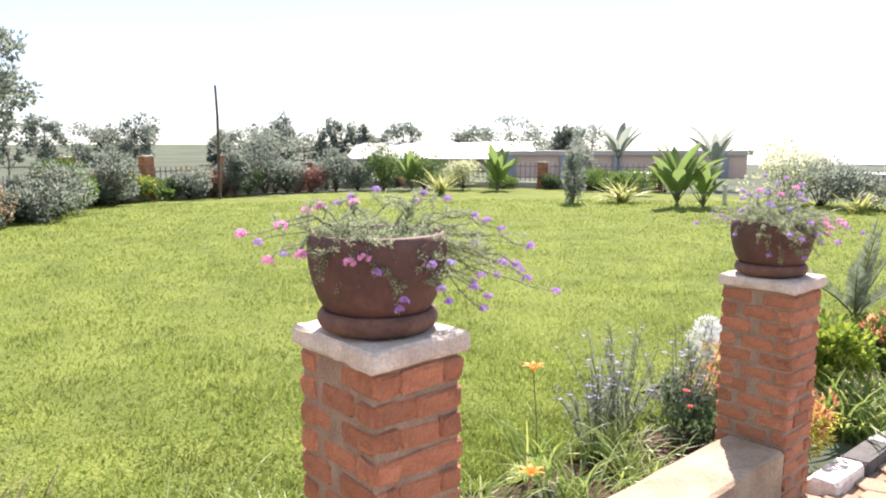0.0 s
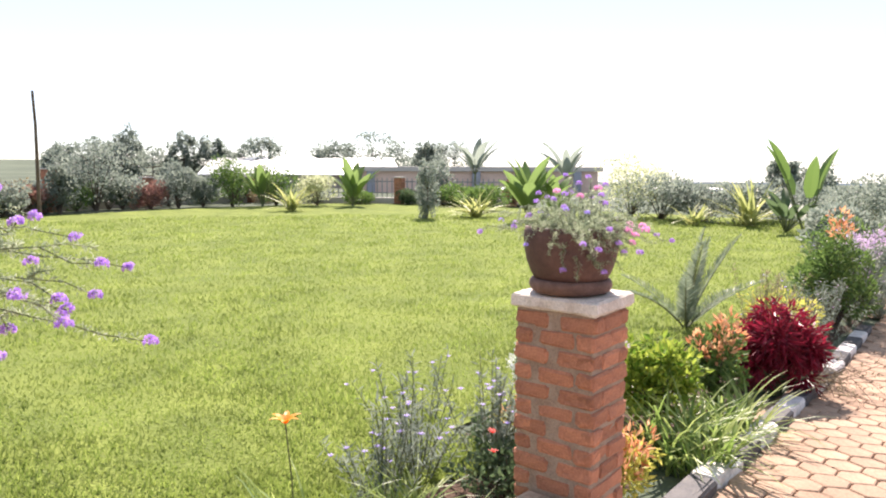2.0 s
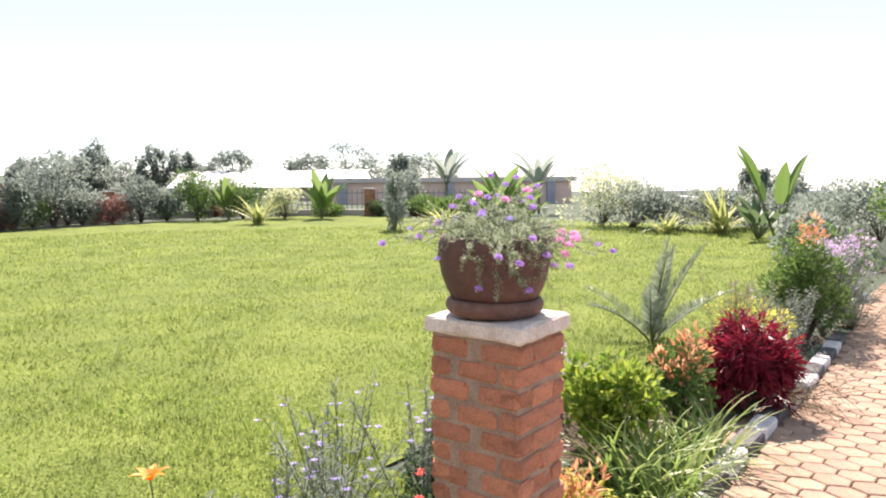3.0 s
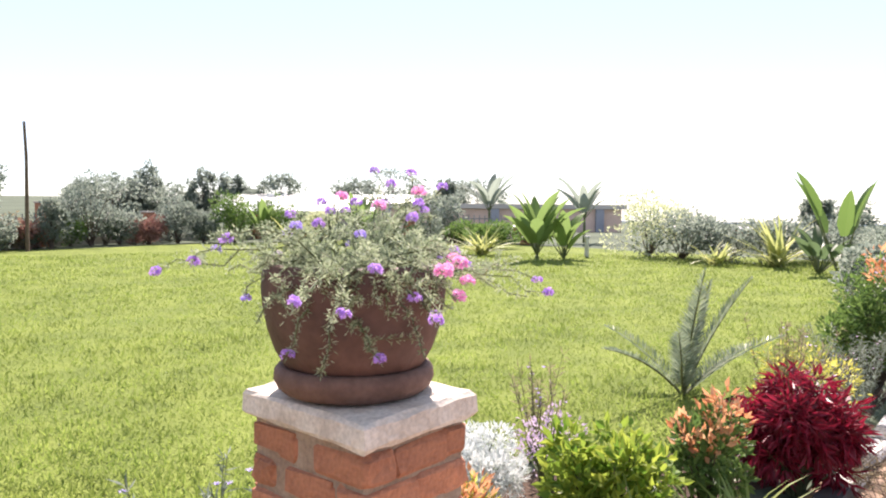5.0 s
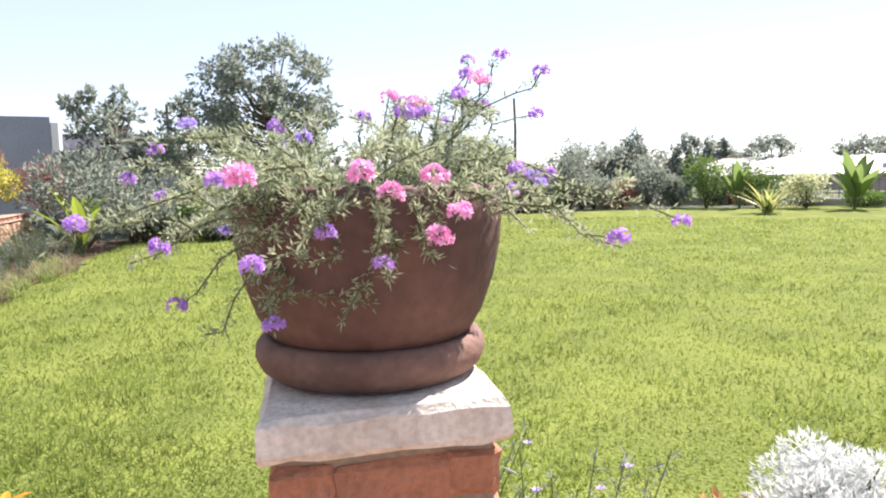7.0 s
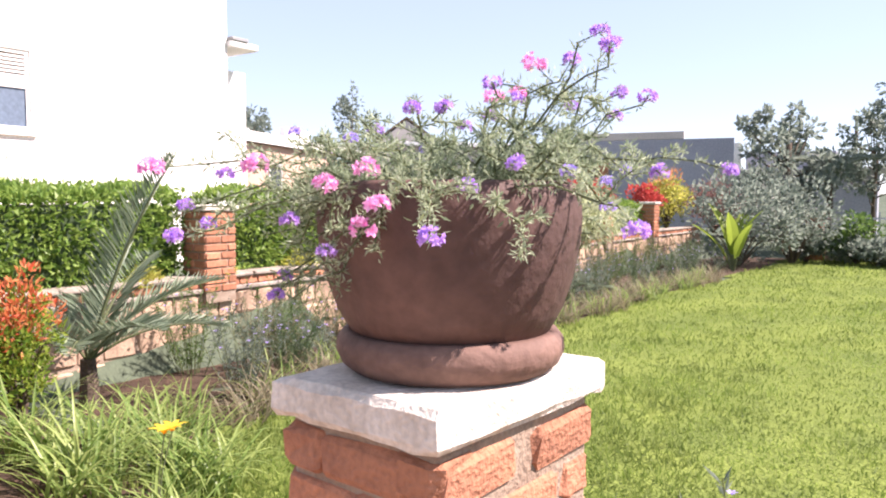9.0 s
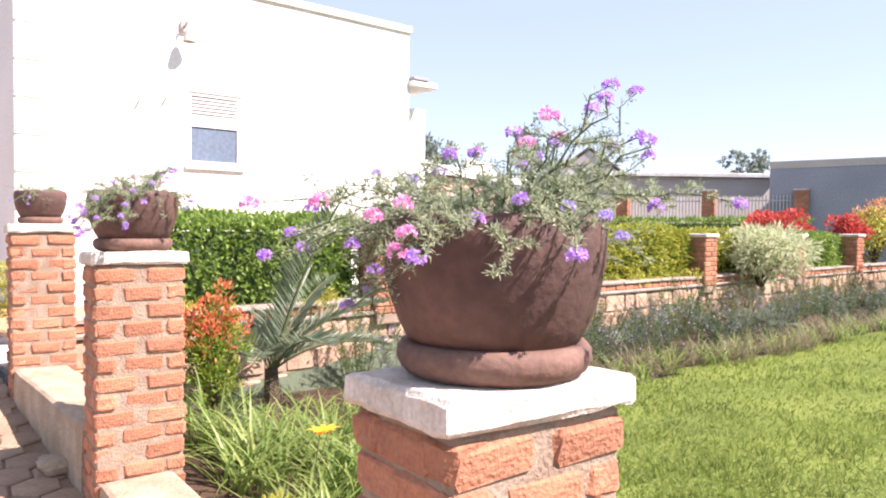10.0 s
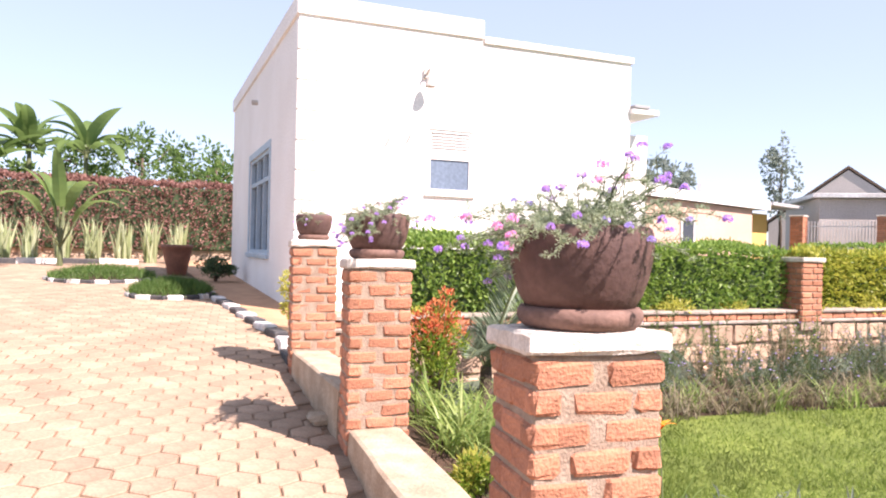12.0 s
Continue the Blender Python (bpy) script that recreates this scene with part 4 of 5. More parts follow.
# bed between the nearest pillars and the retaining wall
lily(-0.15, 0.78, 0.44, F_YELLOW, "day lily with a yellow bloom among strap leaves", 53, 2)
for i, (x, y) in enumerate(((-0.55, 0.6), (-0.95, 0.75), (-0.3, 1.15), (-1.35, 0.65), (-0.8, 1.25), (-1.2, 1.15))):
    strap_clump("day_lily_leaves", x, y, 90, 0.62, 0.02, L_STRAP, "thick tuft of arching green strap leaves behind the wall", "grass clump", 0.2, 70 + i, group="day lily tufts")
shrub("photinia", -1.95, 0.8, 0.36, 1.12, 80, 0.06, 0.022, L_BRIGHT, "upright shrub with red young leaves behind the brick pillar", n=24, seed=16, tips=L_FLAME, tip_share=0.5)
palm("young_palm", -2.45, 1.45, [(40, 1.3, 1.7, 0.42, 0.3), (75, 0.95, 1.2, 0.34, 0.9), (120, 1.1, 1.2, 0.34, 0.8), (10, 0.9, 0.95, 0.30, 1.1), (330, 0.8, 0.9, 0.28, 1.1), (290, 1.0, 0.9, 0.3, 0.9), (55, 0.7, 1.1, 0.3, 1.0), (160, 0.9, 1.0, 0.3, 0.9)],
     "young feather palm with long arching fronds by the wall", "palm", 0.35)
rs = random.Random(77)
for i in range(44):
    y = 1.7 + i * 0.27
    x = bed_edge(y) + 0.08 - rs.random() * (0.3 if i % 2 else 0.7)
    strap_clump("striped_grass", x, y, 60, 0.5, 0.014, (L_STRAP, L_DRY, L_DRY)[i % 3], "drab arching grass tuft in the bed by the lawn", "grass clump", 0.18, 80 + i, group="striped tufts")
for i in range(58):
    y = 2.5 + (i // 2) * 0.52 + rs.uniform(-0.15, 0.15)
    lo, hi = wall_x(y) + 0.2, bed_edge(y) - 0.3
    x = lo + (hi - lo) * (0.25 + 0.5 * (i % 2) + rs.uniform(-0.15, 0.2))
    ruellia(x, y, rs.uniform(0.6, 0.95) * (0.85 if i % 2 else 1), 22 if y < 9 else 15, 12 if y < 9 else 7, "drab bushy stalks with violet flowers under the stone wall", 100 + i, (L_GREEN, L_GREY_HAZED, L_DRY, L_DARK)[i % 4], 0.3)
palm("bed_palm", -2.9, 9.0, [(20, 0.7, 0.9, 0.2, 1.0), (70, 0.9, 0.9, 0.2, 0.9), (330, 0.8, 0.9, 0.2, 0.9), (120, 0.9, 0.8, 0.2, 0.9), (280, 0.9, 0.9, 0.2, 0.9)], "small feather palm under the stone wall", "palm")

# ---- retaining wall with its pillars and hedge ----
WALL_TURN = math.atan(0.1)
rw = random.Random(9)
WL = 20.0
wl = thing("retaining_wall", (wall_x(-0.2), -0.2, 0.2), "retaining wall of pale rubble stone with a brick course and cement copings", "wall", kind="structure", rot=WALL_TURN)
# local: y along the wall, +x towards the lawn
link("wall_core", box(Mesh(), -0.24, 0, -0.8, -0.02, WL, 0.14), MORTAR, wl)
link("lower_ledge", rough_box(Mesh(), -0.26, 0, 0.14, 0.035, WL, 0.18, 0.012, 0.004, rw), COPING, wl)
link("brick_backing", box(Mesh(), -0.24, 0, 0.18, -0.03, WL, 0.262), MORTAR, wl)
for s0 in np.arange(0, WL, 1.25):
    link("coping_slab", rough_box(Mesh(), -0.28, s0 + 0.01, 0.262, 0.02, min(WL, s0 + 1.24), 0.305, 0.012, 0.006, rw), COPING, wl)
k = 0.02
while k < WL - 0.2:
    d = rw.uniform(0.17, 0.23)
    link("brick", rough_box(Mesh(), -0.12, k, 0.185, -0.005 + rw.uniform(-0.008, 0.004), k + d, 0.258, 0.008, 0.004, rw), BRICK, wl)
    k += d + 0.014
for row, (z0, z1) in enumerate(((-0.62, -0.37), (-0.36, -0.13), (-0.12, 0.13))):
    k = rw.uniform(0, 0.1)
    while k < WL - 0.1:
        d = rw.uniform(0.18, 0.42)
        link("stone", rough_box(Mesh(), -0.14, k, z0 + rw.uniform(0, 0.02), rw.uniform(-0.008, 0.016), min(WL, k + d), z1 - rw.uniform(0.0, 0.02), 0.02, 0.014, rw), STONE, wl)
        k += d + 0.02


def wall_point(y):
    return (wall_x(y), y)


def small_pillar(x, y, z0, z1, w, rot, label, group):
    p = thing("brick_post", (x, y, z0), label, "pillar", group, rot=rot)
    M = Mesh()
    z = 0.0
    while z < z1 - z0 - 0.09:
        n = 2
        for s in range(4):
            a = s * math.pi / 2
            off = 0.0 if (int(z / 0.08) + s) % 2 else w * 0.22
            for q in range(n):
                u0 = -w / 2 + q * w / 2 + (off if q else 0)
                u1 = (0 + off) if q == 0 else w / 2
                B = rough_box(Mesh(), u0 + 0.006, -w / 2 - 0.004, z + 0.008, u1 - 0.006, -w / 2 + 0.05, z + 0.074, 0.008, 0.004, rw)
                B.v = [(vx * math.cos(a) - vy * math.sin(a), vx * math.sin(a) + vy * math.cos(a), vz) for vx, vy, vz in B.v]
                M.add(B.v, B.f)
        z += 0.08
    link("bricks", M, BRICK_FAR, p)
    link("mortar_core", box(Mesh(), -w / 2 + 0.008, -w / 2 + 0.008, -0.1, w / 2 - 0.008, w / 2 - 0.008, z1 - z0 - 0.06), MORTAR, p)
    link("pillar_cap", rough_box(Mesh(), -w / 2 - 0.03, -w / 2 - 0.03, z1 - z0 - 0.06, w / 2 + 0.03, w / 2 + 0.03, z1 - z0, 0.012, 0.004, rw), CAP, p)
    return p


for y in (3.07, 6.4, 9.55, 12.9, 15.8):
    x, _ = wall_point(y)
    small_pillar(x - 0.12, y, 0.34, 1.2, 0.37, WALL_TURN, "square brick pillar with white cap on the retaining wall", "retaining wall pillars")


def hedge(x0, y0, x1, y1, z0, z1, depth, leaf, label, n, size=0.07, seed=0, core=L_DARK, wob=0.1):
    np.random.seed(seed)
    a, b = Vector((x0, y0, 0)), Vector((x1, y1, 0))
    L = (b - a).length
    t = thing("hedge", (x0, y0, z0), label, "hedge", kind="", rot=math.atan2(y1 - y0, x1 - x0))
    h = z1 - z0
    M = Mesh()
    u = np.random.uniform(0, L, n)
    side = np.random.random(n)
    v = np.where(side < 0.4, -depth / 2, np.where(side < 0.55, depth / 2, np.random.uniform(-depth / 2, depth / 2, n)))
    w = np.where(side < 0.55, np.random.uniform(0, h, n), h)
    lump = np.array([noise.noise((p * 1.7, q * 2.0, r * 1.7)) for p, q, r in zip(u, v, w)])
    nrm = np.stack([np.zeros(n), np.where(side < 0.4, -1.0, np.where(side < 0.55, 1.0, 0)), np.where(side < 0.55, 0.15, 1.0)], 1)
    P = np.stack([u, v, w], 1) + nrm * (lump * wob)[:, None] + np.random.normal(scale=0.03, size=(n, 3))
    leaves(M, P, nrm + np.random.normal(scale=0.7, size=(n, 3)), np.random.uniform(0.6, 1.3, n) * size, np.random.uniform(0.6, 1.2, n) * size * 0.6)
    link("foliage", M, leaf, t)
    # solid dark filler box added behind the leaves; it holds no branches
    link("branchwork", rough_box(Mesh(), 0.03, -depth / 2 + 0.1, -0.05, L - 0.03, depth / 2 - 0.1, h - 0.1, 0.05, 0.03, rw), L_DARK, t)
    return t


def hx(y):
    return wall_x(y) - 0.62


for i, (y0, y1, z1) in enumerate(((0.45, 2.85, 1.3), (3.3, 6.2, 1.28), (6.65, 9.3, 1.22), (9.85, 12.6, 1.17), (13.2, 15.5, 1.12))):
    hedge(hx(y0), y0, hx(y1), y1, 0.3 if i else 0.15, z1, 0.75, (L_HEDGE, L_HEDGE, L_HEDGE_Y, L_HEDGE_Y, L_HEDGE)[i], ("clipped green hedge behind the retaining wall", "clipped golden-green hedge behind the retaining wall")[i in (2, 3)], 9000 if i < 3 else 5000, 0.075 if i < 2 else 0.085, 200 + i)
for i, y in enumerate((2.3, 4.3, 6.6, 1.0, 9.2, 3.1, 5.4, 7.8)):
    shrub("croton", wall_x(y) - 0.2, y, 0.28, 0.34, 50, 0.06, 0.03, L_YELLOW, "low yellow-leaved croton at the foot of the hedge", n=9, seed=210 + i, z=0.34, group="yellow crotons", ry=0.3)
shrub("pale_shrub", wall_x(11.1) + 0.15, 11.1, 0.95, 1.25, 110, 0.14, 0.035, L_CREAM, "large cream and green variegated shrub hanging over the wall", n=30, seed=220, z=0.3, up=-0.1)
shrub("croton", -4.5, -0.2, 0.3, 1.0, 70, 0.06, 0.03, L_YELLOW, "yellow-green croton beside the brick pillar and apron", n=16, seed=221, z=0.15)
shrub("bougainvillea", -6.9, 16.6, 0.85, 1.1, 90, 0.1, 0.07, F_BRACT, "mound of red bougainvillea", n=22, seed=222, z=0.97)
shrub("bougainvillea", -5.63, 17.63, 0.6, 0.95, 80, 0.1, 0.07, F_BRACT, "smaller mound of red bougainvillea", n=14, seed=223, z=0.85)
shrub("copper_shrub", -5.51, 18.63, 0.8, 1.6, 90, 0.12, 0.05, L_YELLOW, "tall rounded shrub with copper and yellow leaves", n=20, seed=224, tips=L_ORANGE, z=0.46)
shrub("purple_shrub", -4.55, 19.64, 1.1, 1.75, 80, 0.14, 0.04, L_BROWN, "loose purple-brown leaved shrub", n=24, seed=225, z=0.35)

# ---- white house ----
GZ = 0.2
hs = thing("house", (-6.65, -0.11, GZ), "single-storey white plastered house with stepped flat parapet", "house", rot=radians(6.0))
# local: front faces +x, y along the front, house reaches to -x
def wall_panel(M, axis_x, a0, a1, z0, z1, at, thick, hole):
    """A wall along y (axis_x False) or x with one opening through it, in one piece."""
    h0, h1, k0, k1 = hole
    rim = [(a0, z0), (a1, z0), (a1, z1), (a0, z1), (h0, k0), (h1, k0), (h1, k1), (h0, k1)]
    for w in ((at, at + thick) if axis_x else (at - thick, at)):
        M.v += [(u, w, v) if axis_x else (w, u, v) for u, v in rim]
    for i in range(4):
        j = (i + 1) % 4
        front, back = (i, j, 4 + j, 4 + i), (8 + i, 12 + i, 12 + j, 8 + j)
        outer, reveal = (i, 8 + i, 8 + j, j), (4 + i, 4 + j, 12 + j, 12 + i)
        M.f += [f if axis_x else f[::-1] for f in (front, back, outer, reveal)]


M = Mesh()
wall_panel(M, False, 0.0, 5.95, -0.3, 4.47, 0.0, 0.22, (2.09, 2.87, 1.92, 2.93))
link("front_wall", M, WHITE, hs)
M = Mesh()
wall_panel(M, True, -8.8, -0.22, -0.3, 4.47, 0.0, 0.22, (-5.3, -2.6, 0.85, 2.8))
link("side_wall", M, WHITE, hs)
link("end_wall", box(Mesh(), -8.8, 5.73, -0.3, -0.22, 5.95, 4.47), WHITE, hs)
link("back_wall", box(Mesh(), -8.8, 0.22, -0.3, -8.58, 5.73, 4.47), WHITE, hs)
link("roof_deck", box(Mesh(), -8.58, 0.22, 4.2, -0.22, 5.73, 4.35), CONCRETE, hs)
M = Mesh()
rough_box(M, -0.26, -0.04, 4.47, 0.04, 3.02, 4.77, 0.01, 0.001)
rough_box(M, -8.84, -0.04, 4.47, -0.27, 0.26, 4.77, 0.01, 0.001)
link("raised_parapet", M, WHITE, hs)
link("parapet_band", rough_box(Mesh(), -0.26, 3.03, 4.40, 0.045, 5.99, 4.51, 0.01, 0.001), WHITE, hs)
for i in range(10):
    z = -0.1 + i * 0.45
    link("quoin", rough_box(Mesh(), -0.05, -0.025, z, 0.025, 0.30, z + 0.425, 0.012, 0.001), WHITE, hs)
w = new("window")
w.parent = hs
tagged(w, "small square window with frosted grey pane and louvred vent above")
M = Mesh()
for b in ((2.09, 1.92, 2.14, 2.93), (2.82, 1.92, 2.87, 2.93), (2.14, 1.92, 2.82, 1.97), (2.14, 2.45, 2.82, 2.58), (2.14, 2.88, 2.82, 2.93)):
    box(M, -0.16, b[0], b[1], -0.02, b[2], b[3])
link("window_frame", M, WHITE, w)
link("pane", box(Mesh(), -0.06, 2.14, 1.97, -0.04, 2.82, 2.45), PANEL_GREY, w)
link("window_sill", rough_box(Mesh(), -0.02, 2.04, 1.85, 0.05, 2.92, 1.915, 0.008, 0.001), WHITE, w)
for i in range(6):
    B = box(Mesh(), -0.14, 2.14, 2.59 + i * 0.048, -0.03, 2.82, 2.615 + i * 0.048)
    link("louvre", B, WHITE, w)
w = new("window")
w.parent = hs
tagged(w, "tall casement window with pale blue steel frame")
M = Mesh()
for b in ((-5.3, 0.85, -5.23, 2.8), (-2.67, 0.85, -2.6, 2.8), (-5.23, 0.85, -2.67, 0.92), (-5.23, 2.73, -2.67, 2.8), (-5.23, 2.22, -2.67, 2.3), (-4.4, 0.92, -4.33, 2.73), (-3.55, 0.92, -3.47, 2.73)):
    box(M, b[0], 0.02, b[1], b[2], 0.14, b[3])
link("window_frame", M, FRAME_BLUE, w)
for x0, x1 in ((-5.23, -4.4), (-4.33, -3.55), (-3.47, -2.67)):
    for z0, z1 in ((0.92, 2.22), (2.3, 2.73)):
        link("pane", box(Mesh(), x0, 0.09, z0, x1, 0.10, z1), GLASS, w)
link("window_sill", rough_box(Mesh(), -5.4, -0.07, 0.76, -2.5, 0.02, 0.845, 0.008, 0.001), FRAME_BLUE, w)
# surround strips
M = Mesh()
for b in ((-5.43, 0.85, -5.3, 2.93), (-2.6, 0.85, -2.47, 2.93), (-5.3, 2.8, -2.6, 2.93)):
    box(M, b[0], -0.02, b[1], b[2], 0.0, b[3])
link("window_surround", M, FRAME_BLUE, hs)
lampm = Mesh()
box(lampm, 0.0, 1.98, 3.72, 0.05, 2.08, 3.86)
tube(lampm, [(0.03, 2.03, 3.78), (0.16, 2.03, 3.85), (0.2, 2.03, 3.7)], 0.02, 0.02, 8)
lathe(B := Mesh(), [(0.0, 3.72), (0.05, 3.7), (0.09, 3.55), (0.085, 3.55), (0.0, 3.66)], 14)
lampm.add([(x + 0.2, y + 2.03, z) for x, y, z in B.v], B.f)
link("wall_lamp", lampm, GREYWALL, hs, "small grey wall lamp bracket")
for q in ((1.37, 2.58), (1.72, 2.66)):
    link("bracket", tube(Mesh(), [(0.0, q[0], q[1]), (0.06, q[0] + 0.05, q[1] + 0.12), (0.02, q[0] + 0.1, q[1] + 0.22)], 0.012, 0.01, 6), GREYWALL, hs)
link("spout", tube(Mesh(), [(-4.4, 0.05, 3.93), (-4.4, -0.12, 3.92)], 0.05, 0.05, 10), GREYWALL, hs)
# lower wing behind the far corner with its eave
M = Mesh()
box(M, -8.8, 5.952, -0.3, -0.35, 6.6, 3.2)
link("rear_wing", M, WHITE, hs)
M = Mesh()
rough_box(M, -8.9, 5.955, 3.5, 0.1, 6.52, 3.6, 0.015, 0.001)
link("eave", M, WHITE, hs, "white roof overhang")
link("eave_flashing", rough_box(Mesh(), -8.9, 5.96, 3.604, 0.12, 6.3, 3.66, 0.01, 0.001), FENCE_D, hs)
link("rear_wall", box(Mesh(), -8.8, 5.956, 3.2, -0.8, 6.5, 3.5), WHITE, hs)


def roofed(name, x, y, z, rot, parts, label, category="house"):
    t = thing(name, (x, y, z), label, category, rot=rot)
    for nm, b, m in parts:
        link(nm, rough_box(Mesh(), *b, 0.01, 0.0015, rw), m, t)
    return t


# annex: pink wall with a small window, tin roof, ochre end
an = roofed("annex", -17.66, 16.43, 0.37, radians(27), [
    ("pink_wall", (-5, -7.0, -0.4, 0, 0.9, 2.55), PINKISH), ("ochre_wall", (-5, 0.905, -0.4, -0.6, 3.6, 2.5), OCHRE), ("roof", (-5.4, -7.4, 2.62, 0.14, 2.0, 2.78), ROOF_METAL),
    ("fascia", (0.145, -7.4, 2.56, 0.2, 2.0, 2.86), WHITE), ("rear_roof", (-5.4, 2.05, 2.75, 0.3, 4.9, 2.87), ROOF_METAL), ("parapet", (-1.5, -0.4, 2.905, -1.3, 1.8, 3.5), WHITE), ("upper_roof", (-7, -6, 3.3, -2.4, -1, 3.42), ROOF_METAL), ("upper_wall", (-6.5, -5.8, 2.91, -2.8, -1.2, 3.295), WHITE)],
    "pink and ochre plastered outbuilding with tin roof")
w = new("window")
w.parent = an
tagged(w, "small window in a white frame")
M = Mesh()
for b in ((-4.3, 0.9, -4.2, 2.0), (-3.5, 0.9, -3.4, 2.0), (-4.2, 0.9, -3.5, 0.98), (-4.2, 1.92, -3.5, 2.0)):
    box(M, 0.002, b[0], b[1], 0.05, b[2], b[3])
link("window_frame", M, FENCE_W, w)
link("pane", box(Mesh(), 0.004, -4.2, 0.98, 0.02, -3.5, 1.92), GLASS, w)

# gabled house behind the fence
gb = thing("gabled_house", (-25.0, 28.5, 0.92), "grey plastered house with steep gable and dark verge", "house", rot=radians(47.8))
M = Mesh()
M.add([(-3.6, 0, -0.5), (3.6, 0, -0.5), (3.6, 0, 2.0), (0, 0, 4.7), (-3.6, 0, 2.0), (-3.6, 8, -0.5), (3.6, 8, -0.5), (3.6, 8, 2.0), (0, 8, 4.7), (-3.6, 8, 2.0)],
      [(0, 1, 2, 3, 4), (9, 8, 7, 6, 5), (1, 6, 7, 2), (0, 4, 9, 5)])
link("gable_shell", M, GREYWALL, gb)
for sg in (1, -1):
    M = Mesh()
    a = [(0, -0.06, 4.78), (sg * 4.0, -0.06, 1.78), (sg * 4.0, 8.3, 1.78), (0, 8.3, 4.78)]
    M.add(a + [(x, y, z + 0.14) for x, y, z in a], BOXF)
    link("roof_slope", M, WOOD, gb)

# grey buildings further along
roofed("grey_building", -14.58, 28.96, 0.94, radians(60.1), [("long_wall", (-9, 0, -0.5, 0, 6, 2.6), GREYWALL), ("roof_edge", (-9.3, -0.3, 2.61, 0.3, 6.3, 2.78), ROOF_METAL)], "long grey plastered building with flat tin roof")
roofed("dark_building", -9.43, 26.03, 0.68, radians(19.9), [("wall", (-3, 0, -0.5, 3.0, 5, 2.9), BLUEGREY), ("stepped_parapet", (-3, 0.0, 2.91, 1.2, 0.3, 3.2), GREYWALL), ("white_pier", (3.01, -0.05, -0.5, 3.25, 0.3, 2.7), WHITE)], "dark blue-grey building with stepped parapet and white pier")
roofed("dark_building", -4.24, 29.07, 0.31, radians(9.3), [("wall", (-3, 0, -0.5, 2.0, 4, 2.0), BLUEGREY), ("roof", (-3.3, -0.5, 2.01, 2.6, 4.4, 2.12), ROOF_METAL), ("upper_block", (-2.6, 0.6, 2.13, 0.6, 3.4, 2.8), BLUEGREY)], "small blue-grey shed with tin roof")


def picket_panel(p0, p1, z0, h, n, material, label, group, rails=2):
    a, b = Vector((*p0, z0)), Vector((*p1, z0))
    L = (b - a).length
    t = thing("railing", a, label, "fence", group, rot=math.atan2(b.y - a.y, b.x - a.x))
    for i in range(n):
        x = L * (i + 0.5) / n
        link("picket", box(Mesh(), x - 0.02, -0.012, 0.02, x + 0.02, 0.012, h), material, t)
    for r in range(rails):
        z = h * (0.2 + 0.6 * r)
        link("rail", box(Mesh(), 0, 0.014, z, L, 0.045, z + 0.05), material, t)
    return t


# white picket fence on brick posts behind the hedge
ups = [(-18.94, 20.08), (-16.86, 22.1), (-14.04, 23.81), (-11.21, 25.39)]
for i, (x, y) in enumerate(ups):
    small_pillar(x, y, 0.6, 2.82, 0.48, 0.5, "brick fence post with pale cap", "upper fence posts")
for a, b in zip(ups, ups[1:]):
    d = (Vector(b) - Vector(a)).normalized() * 0.3
    picket_panel((a[0] + d.x, a[1] + d.y), (b[0] - d.x, b[1] - d.y), 1.45, 1.15, 22, FENCE_W, "white-painted steel picket fence panel", "upper fence")
    m = (Vector(a) + Vector(b)) / 2
    t = thing("fence_plinth", (m.x, m.y, 0.80), "brick plinth under the picket fence", "wall", "upper fence plinths", rot=math.atan2(b[1] - a[1], b[0] - a[0]))
    L = (Vector(b) - Vector(a)).length - 0.5
    link("plinth_body", rough_box(Mesh(), -L / 2, -0.12, -0.3, L / 2, 0.12, 0.62, 0.01, 0.002), BRICK_FAR, t)
hedge(-16.8, 18.22, -8.99, 22.01, 0.5, 1.58, 0.8, L_HEDGE, "low hedge in front of the picket fence", 3500, 0.14, 240)

# ---- boundary fence beyond the lawn ----
fence = [(-1.93, 19.65), (1.39, 20.41), (4.61, 25.83), (7.79, 27.42), (11.7, 28.95), (16.54, 30.4), (21.72, 29.66), (25.64, 22.94), (27.91, 17.8)]
for i, (x, y) in enumerate(fence):
    small_pillar(x, y, LAWN_Z - 0.05, LAWN_Z + (1.75 if 0 < i < 5 else 1.35), 0.42, 0.3, "brick fence pillar with pale cap at the lawn's end", "boundary pillars")
for i, (a, b) in enumerate(zip(fence, fence[1:])):
    d = (Vector(b) - Vector(a)).normalized() * 0.26
    p, q = (a[0] + d.x, a[1] + d.y), (b[0] - d.x, b[1] - d.y)
    L = (Vector(q) - Vector(p)).length
    t = thing("fence_plinth", (*p, LAWN_Z - 0.1), "low dark rubble plinth of the boundary fence", "wall", "boundary plinths", rot=math.atan2(q[1] - p[1], q[0] - p[0]))
    link("plinth_body", rough_box(Mesh(), 0, -0.1, -0.2, L, 0.1, 0.42, 0.02, 0.004), GREYWALL, t)
    picket_panel(p, q, LAWN_Z + 0.33, 0.95, max(8, int(L * 4)), FENCE_D if i > 0 else FENCE_W, "slender steel railing between brick fence pillars", "boundary railings")

# planting along the fence
fr = random.Random(31)


def fence_bush(x, y, r, h, leaf, label, seed, per=70, size=0.13, n=18, tips=None):
    shrub("fence_shrub", x, y, r * 1.3, h * (1.32 if x < 21 else 1.05), per * 1.6, size, size * 0.55, leaf, label, n=n, seed=seed, tips=tips, z=LAWN_Z, group="fence planting")


